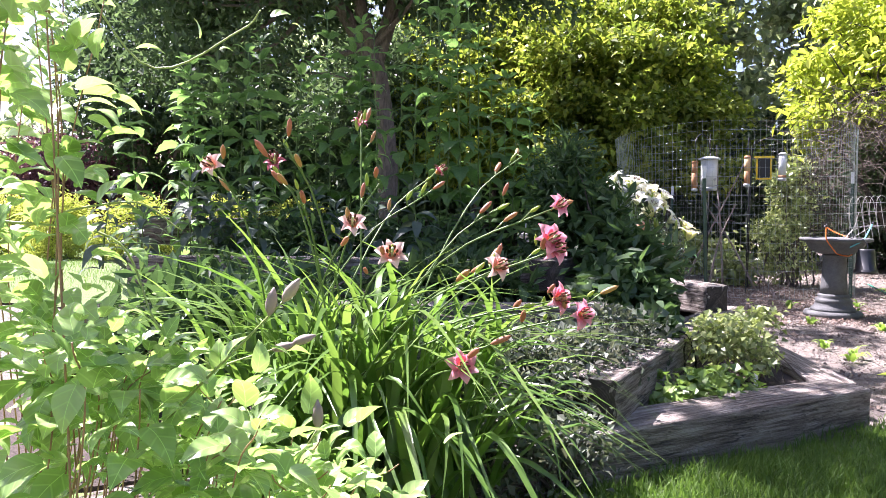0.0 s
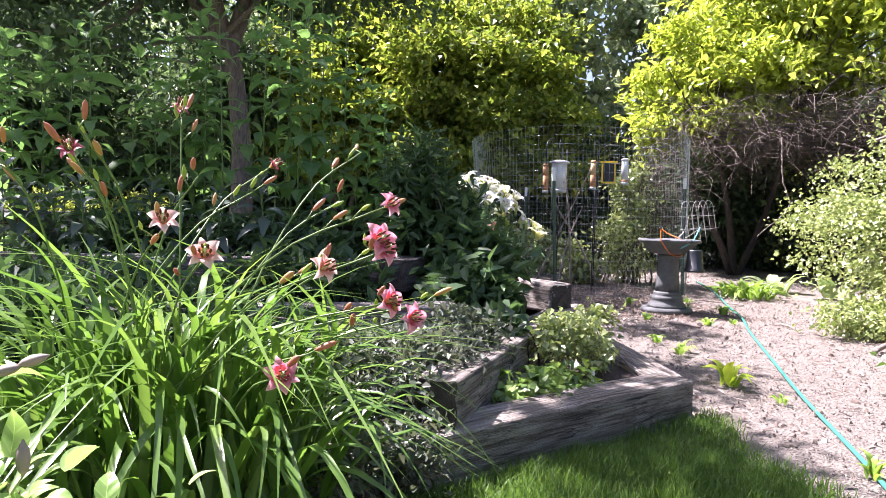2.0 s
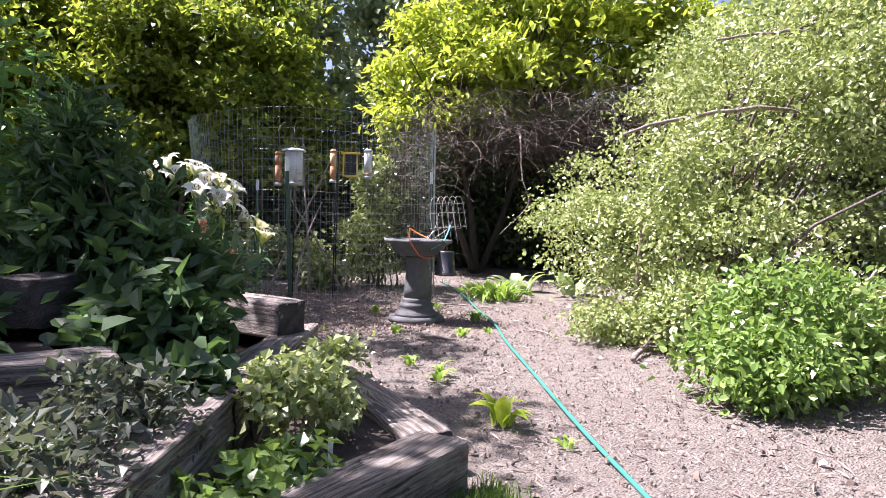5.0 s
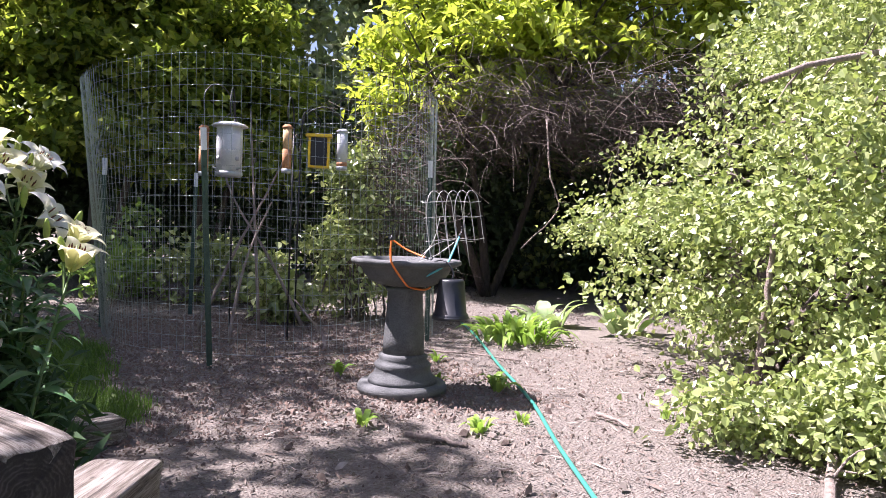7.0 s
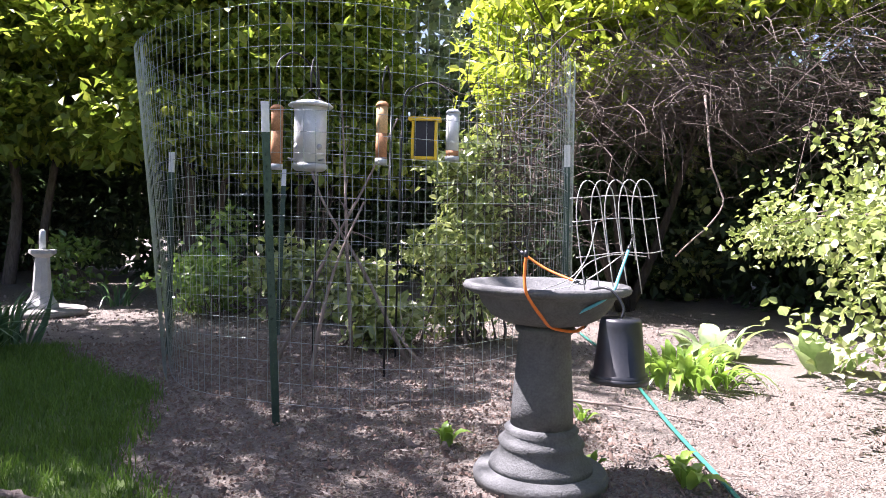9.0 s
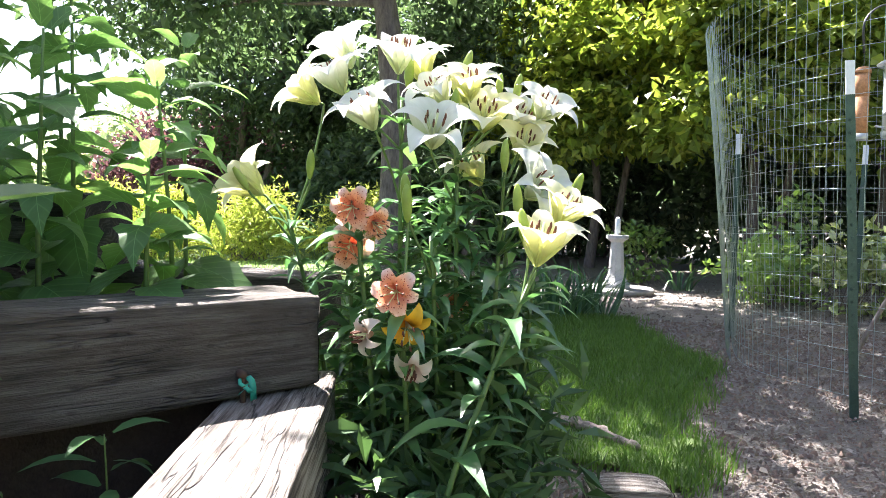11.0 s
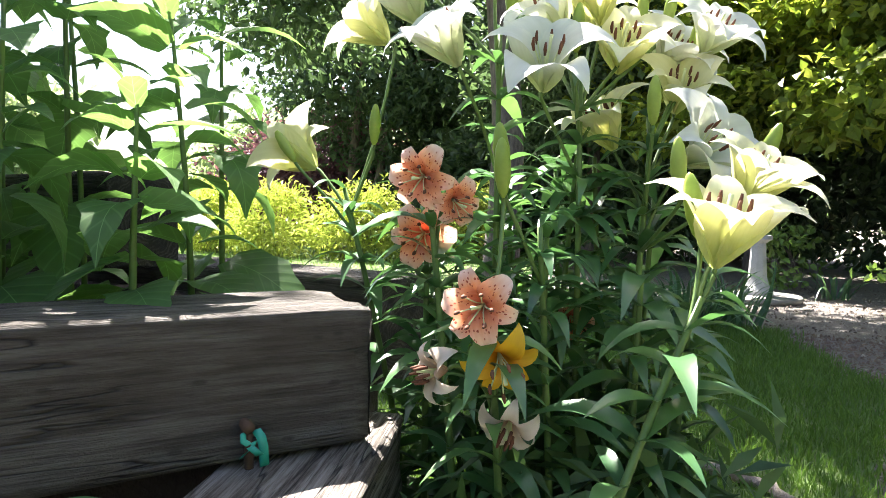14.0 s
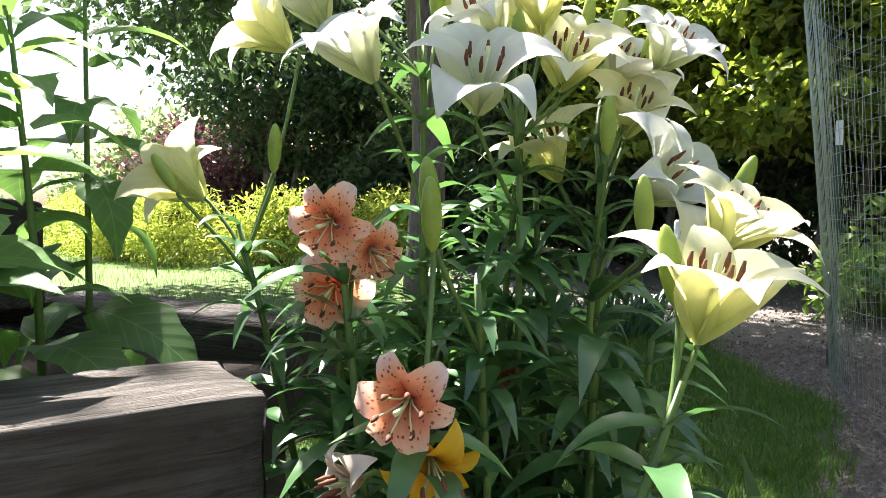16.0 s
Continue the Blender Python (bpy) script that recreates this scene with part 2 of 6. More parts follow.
def timber_mat(name, tone, patch):
    """Weathered railway tie: grey silvered grain over dark creosote, cracks along the grain, incised marks."""
    m, nt, b = nodes(name)
    g = tex_noise(nt, coords(nt, "Object", (1.0, 17, 17)), 3.0, 10, 0.72)
    fine = tex_noise(nt, coords(nt, "Object", (3, 120, 120)), 3.0, 5, 0.6)
    big = tex_noise(nt, coords(nt, "Object", (2.0, 5, 5)), 1.6, 5)
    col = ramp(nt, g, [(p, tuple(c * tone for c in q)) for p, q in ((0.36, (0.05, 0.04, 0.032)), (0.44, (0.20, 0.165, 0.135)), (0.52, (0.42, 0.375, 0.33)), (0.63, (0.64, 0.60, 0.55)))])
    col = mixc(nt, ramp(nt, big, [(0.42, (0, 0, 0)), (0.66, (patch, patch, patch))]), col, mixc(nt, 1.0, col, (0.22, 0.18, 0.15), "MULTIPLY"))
    col = mixc(nt, ramp(nt, fine, [(0.38, (0.6, 0.6, 0.6)), (0.48, (0, 0, 0))]), col, mixc(nt, 1.0, col, (0.3, 0.27, 0.24), "MULTIPLY"))
    oi = nt.nodes.new("ShaderNodeObjectInfo").outputs["Random"]
    col = mixc(nt, mixc(nt, 1.0, oi, (0.35, 0.35, 0.35), "MULTIPLY"), col, (0.16, 0.135, 0.11))
    vo = nt.nodes.new("ShaderNodeTexVoronoi")
    vo.inputs["Scale"].default_value = 1.0
    link(nt, coords(nt, "Object", (14, 34, 34)), vo.inputs["Vector"])
    dots = ramp(nt, vo.outputs["Distance"], [(0.10, (0.5, 0.5, 0.5)), (0.17, (0, 0, 0))])
    col = mixc(nt, dots, col, (0.03, 0.025, 0.02))
    wob = tex_noise(nt, coords(nt, "Object", (0.9, 11, 11)), 2.2, 3, 0.5)
    crack = ramp(nt, wob, [(0.470, (0, 0, 0)), (0.488, (0.9, 0.9, 0.9)), (0.506, (0, 0, 0))])
    gate = ramp(nt, tex_noise(nt, coords(nt, "Object", (3, 3, 3)), 1.3, 2), [(0.42, (0, 0, 0)), (0.58, (1, 1, 1))])
    crack = mixc(nt, 1.0, crack, gate, "MULTIPLY")
    col = mixc(nt, crack, col, (0.015, 0.012, 0.01))
    link(nt, col, b.inputs["Base Color"])
    b.inputs["Roughness"].default_value = 0.85
    h = mixc(nt, 0.45, g, fine)
    h = mixc(nt, crack, h, (0, 0, 0))
    bump(nt, b, h, 1.0, 0.035)
    return m


def ground_mat():
    """Bare trodden soil with bark crumbs and dry needles."""
    m, nt, b = nodes("mulched_soil")
    c = coords(nt)
    n1, n2, n3 = tex_noise(nt, c, 0.9, 6), tex_noise(nt, c, 9, 8, 0.7), tex_noise(nt, c, 70, 6, 0.75)
    col = ramp(nt, n2, [(0.25, (0.10, 0.085, 0.070)), (0.5, (0.195, 0.172, 0.146)), (0.75, (0.295, 0.266, 0.232))])
    col = mixc(nt, 0.45, col, ramp(nt, n3, [(0.32, (0.085, 0.066, 0.054)), (0.5, (0.22, 0.19, 0.16)), (0.68, (0.46, 0.42, 0.37))]))
    col = mixc(nt, ramp(nt, n1, [(0.4, (0, 0, 0)), (0.7, (0.35, 0.35, 0.35))]), col, (0.30, 0.265, 0.232))
    vo = nt.nodes.new("ShaderNodeTexVoronoi")
    vo.inputs["Scale"].default_value = 55
    link(nt, coords(nt, "Object", (1, 2.2, 1)), vo.inputs["Vector"])
    chips = ramp(nt, vo.outputs["Color"], [(0.1, (0.45, 0.45, 0.45)), (0.3, (0, 0, 0)), (0.9, (0, 0, 0)), (0.97, (0.5, 0.5, 0.5))])
    col = mixc(nt, chips, col, (0.13, 0.085, 0.065))
    link(nt, col, b.inputs["Base Color"])
    b.inputs["Roughness"].default_value = 0.95
    bump(nt, b, mixc(nt, 0.5, n3, vo.outputs["Distance"]), 1.0, 0.035)
    return m


M_ground = ground_mat()
M_timber = timber_mat("weathered_timber", 1.0, 0.35)
# Brown creosoted ties; tone lowered further to carry the shade they lie in.
M_timber_dark = timber_mat("creosoted_shade_toned_timber", 0.36, 0.8)
def end_mat():
    """Sawn end of a tie: growth rings round the pith, dark checks."""
    m, nt, b = nodes("dark_end_grain")
    w = nt.nodes.new("ShaderNodeTexWave")
    w.wave_type, w.rings_direction = "RINGS", "X"
    w.inputs["Scale"].default_value, w.inputs["Distortion"].default_value, w.inputs["Detail"].default_value = 30, 11, 5
    link(nt, coords(nt), w.inputs["Vector"])
    n = tex_noise(nt, coords(nt), 16, 7, 0.7)
    col = ramp(nt, w.outputs["Fac"], [(0.1, (0.048, 0.039, 0.033)), (0.7, (0.075, 0.062, 0.053)), (1.0, (0.10, 0.086, 0.075))])
    col = mixc(nt, ramp(nt, n, [(0.42, (0.9, 0.9, 0.9)), (0.56, (0, 0, 0))]), col, (0.03, 0.025, 0.02))
    link(nt, col, b.inputs["Base Color"])
    b.inputs["Roughness"].default_value = 0.9
    bump(nt, b, n, 0.8, 0.02)
    return m


M_end = end_mat()
M_bed = plain("dark_bed_soil", (0.045, 0.033, 0.026), 0.95, var=0.5, scale=18, bumpy=0.8)
M_lawn = plain("lawn_earth", (0.085, 0.13, 0.035), 0.95, var=0.45, scale=30, bumpy=0.5)
M_grass = leaf_mat("grass_blades", (0.06, 0.12, 0.022), (0.10, 0.19, 0.036), (0.17, 0.27, 0.065), 0.45, 0.5)
M_chip = plain("bark_chips", (0.17, 0.12, 0.095), 0.9, var=0.6, scale=30)
M_bark = bark_mat("grey_brown_bark", (0.06, 0.045, 0.04), (0.22, 0.18, 0.16))
M_thicket = bark_mat("dark_dead_twigs", (0.04, 0.03, 0.025), (0.17, 0.135, 0.115))
# Bark blackened to carry the hollow's shade under the lime-green crown.
M_shaded_bark = bark_mat("bark_with_hollow_shade", (0.02, 0.016, 0.013), (0.075, 0.06, 0.05))
M_dead = bark_mat("dead_branch_wood", (0.16, 0.12, 0.10), (0.38, 0.32, 0.28))
M_dark_leaf = leaf_mat("deep_green_tree_leaf", (0.047, 0.079, 0.05), (0.075, 0.122, 0.067), (0.131, 0.196, 0.092), 0.45)
M_yellow_leaf = leaf_mat("yellow_green_maple_leaf", (0.07, 0.115, 0.02), (0.19, 0.26, 0.04), (0.52, 0.55, 0.11), 0.5)
M_lime_leaf = leaf_mat("lime_green_leaf", (0.16, 0.23, 0.03), (0.33, 0.41, 0.05), (0.56, 0.58, 0.12), 0.48, 0.35, spec=0.6)
M_grey_leaf = leaf_mat("grey_green_leaf", (0.11, 0.16, 0.09), (0.28, 0.35, 0.22), (0.55, 0.60, 0.44), 0.52, 0.35, spec=0.6)
M_silver_leaf = leaf_mat("silvery_green_bush_leaf", (0.075, 0.115, 0.028), (0.27, 0.34, 0.115), (0.58, 0.61, 0.34), 0.3, 0.3, spec=0.8)
M_fresh_leaf = leaf_mat("fresh_green_bush_leaf", (0.09, 0.17, 0.035), (0.17, 0.28, 0.065), (0.30, 0.40, 0.13), 0.38, 0.3, spec=0.7)
M_bed_leaf = leaf_mat("dark_perennial_leaf", (0.035, 0.075, 0.03), (0.065, 0.125, 0.048), (0.12, 0.20, 0.075), 0.35)
M_blue_leaf = leaf_mat("blue_green_tall_leaf", (0.056, 0.088, 0.076), (0.09, 0.137, 0.103), (0.152, 0.196, 0.143), 0.35, island=False)
M_cat_leaf = leaf_mat("grey_catmint_leaf", (0.055, 0.075, 0.05), (0.105, 0.135, 0.09), (0.22, 0.22, 0.20), 0.3)
M_purple_leaf = leaf_mat("purple_brown_leaf", (0.073, 0.029, 0.055), (0.129, 0.059, 0.089), (0.219, 0.108, 0.143), 0.3)
M_meadow = leaf_mat("sunlit_meadow_leaf", (0.21, 0.28, 0.061), (0.37, 0.433, 0.096), (0.588, 0.586, 0.219), 0.5)

# ---- ground ----
def rough_sheet(name, x0, x1, y0, y1, nx, ny, z, amp, inside=None):
    xs, ys = np.linspace(x0, x1, nx), np.linspace(y0, y1, ny)
    gx, gy = np.meshgrid(xs, ys)
    p = np.stack([gx.ravel(), gy.ravel(), np.zeros(gx.size)], -1)
    p[:, 2] = z + amp * (lumpy(p, 2.3, 2) + 0.5 * lumpy(p, 7.0, 5))
    f = [(j * nx + i, j * nx + i + 1, (j + 1) * nx + i + 1, (j + 1) * nx + i) for j in range(ny - 1) for i in range(nx - 1)]
    if inside is not None:
        ok = inside(p)
        f = [q for q in f if all(ok[i] for i in q)]
    return mesh_np(name, p, np.array(f), True)


def axis_steps(lo, hi, near_lo, near_hi, step):
    """Grid lines, close together in the garden and ever wider towards the horizon."""
    a = list(np.arange(near_lo, near_hi + 1e-6, step))
    d = step
    while a[-1] < hi:
        d *= 1.5
        a.append(min(hi, a[-1] + d))
    d = step
    while a[0] > lo:
        d *= 1.5
        a.insert(0, max(lo, a[0] - d))
    return np.array(a)


gxs, gys = axis_steps(-900, 900, -2, 9, 0.11), axis_steps(-900, 900, -1, 14, 0.11)
gx, gy = np.meshgrid(gxs, gys)
gp = np.stack([gx.ravel(), gy.ravel(), np.zeros(gx.size)], -1)
gp[:, 2] = np.where((abs(gp[:, 0]) < 20) & (abs(gp[:, 1]) < 30), 0.012 * (lumpy(gp, 2.3, 2) + 0.5 * lumpy(gp, 7.0, 5)), 0) - 0.012
ni, nj = len(gxs), len(gys)
ii, jj = np.meshgrid(np.arange(ni - 1), np.arange(nj - 1))
q0 = (jj * ni + ii).ravel()
ground = add("ground", mesh_np("ground", gp, np.stack([q0, q0 + 1, q0 + ni + 1, q0 + ni], -1), True), M_ground)
tagged(ground, "bare brown soil strewn with bark crumbs", "ground", kind="structure")


def in_front_lawn(p):
    edge = 2.12 + 0.07 * np.sin(p[:, 1] * 2.1) + 0.05 * np.sin(p[:, 1] * 6.3) - 0.16 * np.maximum(0, 2.5 - p[:, 1])
    line = 3.28 + (p[:, 0] - 2.11) * 0.563
    return (p[:, 0] < edge) & (p[:, 1] < line)


def in_back_lawn(p):
    edge = 2.42 - 0.33 * np.maximum(0, p[:, 1] - 8.5) + 0.07 * np.sin(p[:, 1] * 3.0) + 0.04 * np.sin(p[:, 1] * 8)
    return (p[:, 0] < edge) & (p[:, 1] > 6.85 + 0.08 * np.sin(p[:, 0] * 4)) & (p[:, 1] < 10.35 + np.maximum(0, -p[:, 0] - 0.5) * 3)


lawn_front = add("lawn", rough_sheet("lawn", -4, 2.4, -4, 3.5, 130, 150, 0.012, 0.008, in_front_lawn), M_lawn)
tagged(lawn_front, "green mown lawn beside the raised bed", "lawn", kind="structure")
lawn_back = add("lawn", rough_sheet("lawn_back", -26, 2.6, 6.6, 40, 290, 330, 0.012, 0.006, in_back_lawn), M_lawn)
tagged(lawn_back, "green lawn behind the lilies running into sunlight", "lawn", kind="structure")


def grass(name, x0, x1, y0, y1, n, inside, h, seed, label):
    r = np.random.default_rng(seed)
    p = np.stack([r.uniform(x0, x1, n), r.uniform(y0, y1, n), np.zeros(n)], -1)
    p = p[inside(p + r.normal(size=p.shape) * 0.045)]
    n = len(p)
    p[:, 2] = 0.005
    tall = h * (0.75 + 0.35 * lumpy(p, 3.1, 4)) * r.uniform(0.55, 1.35, n)
    bend = r.normal(size=(n, 2)) * 0.4
    a = r.uniform(0, 6.28, n)
    w = r.uniform(0.0016, 0.0032, n)
    side = np.stack([np.cos(a) * w, np.sin(a) * w, np.zeros(n)], -1)
    mid = p + np.stack([bend[:, 0] * tall * .35, bend[:, 1] * tall * .35, tall * 0.62], -1)
    tip = p + np.stack([bend[:, 0] * tall, bend[:, 1] * tall, tall * 0.95], -1)
    v = np.stack([p - side, p + side, mid + side * .8, mid - side * .8, tip], 1).reshape(-1, 3)
    b = np.arange(n)[:, None] * 5
    f = np.concatenate([np.concatenate([b + 0, b + 1, b + 2], 1), np.concatenate([b + 0, b + 2, b + 3], 1), np.concatenate([b + 3, b + 2, b + 4], 1)])
    ob = add(name, mesh_np(name, v, f, True), M_grass)
    return tagged(ob, label, "grass", kind="stuff")


grass("grass", -0.6, 2.4, 0.6, 3.4, 90000, in_front_lawn, 0.075, 3, "lush green mown grass blades by the timbers")
grass("grass", -0.5, 2.6, 6.8, 10.6, 75000, in_back_lawn, 0.07, 4, "green mown grass blades behind the lilies")
grass("grass", -16, -0.5, 8, 26, 60000, in_back_lawn, 0.11, 5, "sunlit grass blades of the far lawn")

# ---- timbers of the raised bed ----
def timber(p0, p1, w, h, seed, label, chipped=0.5, mat=None):
    """One tie: p0, p1 are the ends of its top's centre line."""
    p0, p1 = Vector(p0), Vector(p1)
    L = (p1 - p0).length
    r = np.random.default_rng(seed)
    nl = max(24, int(L / 0.025))
    ring = []
    def lerp(a, b, s):
        return (a[0] + (b[0] - a[0]) * s, a[1] + (b[1] - a[1]) * s)
    cs = [(w / 2, h / 2), (-w / 2, h / 2), (-w / 2, -h / 2), (w / 2, -h / 2)]
    for i in range(4):
        a, b = cs[i], cs[(i + 1) % 4]
        for s in (0.04, 0.12, 0.28, 0.45, 0.62, 0.8, 0.9, 0.97):
            ring.append(lerp(a, b, s))
    ring = np.array(ring)
    ns = len(ring)
    xs = np.linspace(0, L, nl)
    v = np.zeros((nl, ns, 3))
    v[:, :, 0] = xs[:, None]
    v[:, :, 1], v[:, :, 2] = ring[:, 0], ring[:, 1]
    flatv = v.reshape(-1, 3)
    grain = lumpy(flatv * np.array((1.0, 16, 16)), 1.5, seed) * 0.006 + lumpy(flatv * np.array((2.0, 40, 40)), 1.6, seed + 3) * 0.0035 + lumpy(flatv * np.array((5, 5, 5)), 1.0, seed + 9) * 0.006
    nrm = flatv * np.array((0, 1, 1))
    nrm = nrm / (np.linalg.norm(nrm, axis=1)[:, None] + 1e-9)
    flatv = flatv + nrm * grain[:, None]
    endwear = np.minimum(flatv[:, 0], L - flatv[:, 0])
    pull = np.exp(-endwear / 0.02) * 0.012 * chipped
    flatv = flatv - nrm * pull[:, None]
    flatv[:, 0] += lumpy(flatv, 30, seed) * 0.006 * (endwear < 0.01)
    f = []
    for i in range(nl - 1):
        for j in range(ns):
            k = (j + 1) % ns
            f.append((i * ns + j, (i + 1) * ns + j, (i + 1) * ns + k, i * ns + k))
    f.append(tuple(range(ns)))
    f.append(tuple((nl - 1) * ns + j for j in range(ns))[::-1])
    ends = []
    for ring_v, out in ((flatv[:ns], -1), (flatv[-ns:], 1)):
        mid = ring_v.mean(0)
        v = [mid + (ring_v - mid) * q + np.array((out * (0.003 + 0.004 * (1 - q)), 0, 0)) for q in (0.985, 0.7, 0.4, 0.15)]
        v = np.concatenate(v) + r.normal(size=(4 * ns, 3)) * np.array((0.0012, 0, 0))
        q = [(a * ns + j, a * ns + (j + 1) % ns, (a + 1) * ns + (j + 1) % ns, (a + 1) * ns + j) for a in range(3) for j in range(ns)]
        ends.append((v, q + [tuple(3 * ns + j for j in range(ns))]))
    me = mesh_any("timber", [(flatv, f)])
    me.polygons.foreach_set("use_smooth", [len(p.vertices) == 4 for p in me.polygons])
    x = (p1 - p0).normalized()
    y = Vector((0, 0, 1)).cross(x).normalized()
    z = x.cross(y)
    m = Matrix((x, y, z)).transposed().to_4x4()
    m.translation = p0 - z * (h / 2)
    t = tagged(add("timber", me, mat or M_timber, m=m), label, "timber", "timbers of the raised bed")
    for e in ends:
        add("end_grain", mesh_any("end_grain", [e], True), M_end, t, "dark checked end grain")
    return t


timber((2.05, 3.40, 0.195), (0.56, 2.56, 0.205), 0.20, 0.215, 1, "weathered grey railway tie edging the lawn")
timber((0.52, 2.54, 0.205), (-1.55, 1.38, 0.20), 0.20, 0.215, 2, "weathered tie half hidden under daylily leaves")
timber((2.05, 3.52, 0.165), (2.17, 4.95, 0.155), 0.20, 0.20, 3, "sun-bleached cracked tie beside the path")
timber((0.70, 2.66, 0.372), (1.29, 3.75, 0.345), 0.20, 0.20, 4, "grey tie with a rotten round end")
timber((1.30, 3.77, 0.343), (2.24, 5.50, 0.285), 0.20, 0.20, 5, "long grey tie with a split edge")
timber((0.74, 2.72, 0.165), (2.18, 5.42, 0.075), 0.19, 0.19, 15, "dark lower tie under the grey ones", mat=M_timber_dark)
timber((2.00, 5.02, 0.482), (1.52, 6.02, 0.482), 0.21, 0.20, 6, "pale sunlit tie with incised marks")
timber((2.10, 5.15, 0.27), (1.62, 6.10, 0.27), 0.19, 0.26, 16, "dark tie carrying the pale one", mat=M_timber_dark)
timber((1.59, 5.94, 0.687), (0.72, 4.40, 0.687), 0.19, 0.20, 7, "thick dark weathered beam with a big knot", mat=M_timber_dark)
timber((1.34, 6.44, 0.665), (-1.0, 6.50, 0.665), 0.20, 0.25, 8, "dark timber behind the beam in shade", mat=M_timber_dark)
timber((1.00, 3.80, 0.50), (-1.7, 3.62, 0.49), 0.21, 0.21, 9, "rounded grey log tie lit along its top")
timber((0.80, 4.62, 0.67), (-1.9, 4.60, 0.67), 0.20, 0.20, 10, "grey upper tie behind the daylilies")
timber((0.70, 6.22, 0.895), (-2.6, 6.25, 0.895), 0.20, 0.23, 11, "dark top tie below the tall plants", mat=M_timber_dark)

# ---- soil in the beds ----
def soil(name, outline, z0, z1, label):
    """A bed's soil body with a lumpy top."""
    bm = bmesh.new()
    f = bm.faces.new([bm.verts.new((x, y, z1)) for x, y in outline])
    bmesh.ops.triangulate(bm, faces=[f])
    bmesh.ops.subdivide_edges(bm, edges=bm.edges[:], cuts=14, use_grid_fill=True)
    for v in bm.verts:
        v.co.z += 0.022 * noise.noise(v.co * 4.0) + 0.015 * noise.noise(v.co * 14)
    edge = [e for e in bm.edges if e.is_boundary]
    ret = bmesh.ops.extrude_edge_only(bm, edges=edge)
    for v in ret["geom"]:
        if isinstance(v, bmesh.types.BMVert):
            v.co.z = z0
    me = bpy.data.meshes.new(name)
    bm.to_mesh(me)
    bm.free()
    return tagged(add(name, me, M_bed), label, "soil", kind="structure")


soil("bed_soil", [(0.62, 2.75), (2.1, 5.3), (1.62, 5.95), (0.76, 4.5), (0.98, 3.8), (-1.6, 3.65), (-1.6, 1.6)], -0.02, 0.20, "dark damp soil of the lower bed")
soil("bed_soil", [(0.7, 2.62), (2.0, 3.44), (2.1, 4.9), (2.0, 5.0)], -0.02, 0.13, "dark soil of the triangular corner bed")
soil("bed_soil", [(0.95, 3.8), (0.75, 4.5), (0.8, 4.62), (-1.7, 4.6), (-1.7, 3.65)], 0.0, 0.43, "dark soil of the middle terrace")
soil("bed_soil", [(1.5, 5.9), (0.74, 4.6), (-1.7, 4.62), (-1.7, 6.4), (1.32, 6.38)], 0.0, 0.58, "dark soil of the upper terrace")

# ---- trees and bushes ----
def tree(name, base, trunk, r0, blobs, n, size, leaf, seed, label, category="tree", bark=None, limbs_n=18, **kw):
    """A tapered trunk with limbs, and a crown of single leaves."""
    bark = bark or M_bark
    t = thing(name, base, label, category)
    b = np.asarray(base, float)
    crown, c = crown_mesh("crown", blobs, n, size, seed, **kw)
    inv = Matrix.Translation((-b[0], -b[1], -b[2]))
    crown.transform(inv)
    pieces = []
    tops = []
    for path, r in trunk:
        p = curve_pts(path, 14)
        pieces.append(tube(p, np.linspace(r, r * 0.45, 14), 12))
        tops += [p[-1], p[9], p[6]]
    r = np.random.default_rng(seed + 50)
    pick = c[r.choice(len(c), min(limbs_n, len(c)), replace=False)]
    for q in pick:
        s = tops[int(np.argmin([np.linalg.norm(q - s) + 0.5 * max(0, s[2] - q[2]) for s in tops]))]
        pieces += limbs(s, [q], r0 * 0.3, int(abs(q[0] * 1000)) % 997)
    me = mesh_any("trunk", pieces, True)
    me.transform(inv)
    add("trunk", me, bark, t)
    add("crown", crown, leaf, t)
    return t


def bush(name, base, blobs, n, size, leaf, seed, label, stems=14, bark=None, root=1.0, **kw):
    t = thing(name, base, label, "bush")
    b = np.asarray(base, float)
    crown, c = crown_mesh("foliage", blobs, n, size, seed, **kw)
    inv = Matrix.Translation((-b[0], -b[1], -b[2]))
    crown.transform(inv)
    r = np.random.default_rng(seed + 9)
    tips = c[r.choice(len(c), min(stems, len(c)), replace=False)]
    pieces = []
    for q in tips:
        s = b + root * np.array((r.normal() * 0.15, r.normal() * 0.15, 0)) * (1 + 0.4 * np.ptp(np.asarray(blobs)[:, 0]))
        pieces += limbs(s, [q], 0.0015 + 0.010 * np.linalg.norm(q - s), int(r.integers(1000)), lift=0.9)
    me = mesh_any("branch", pieces, True)
    me.transform(inv)
    add("branch", me, bark or M_bark, t)
    add("foliage", crown, leaf, t)
    return t


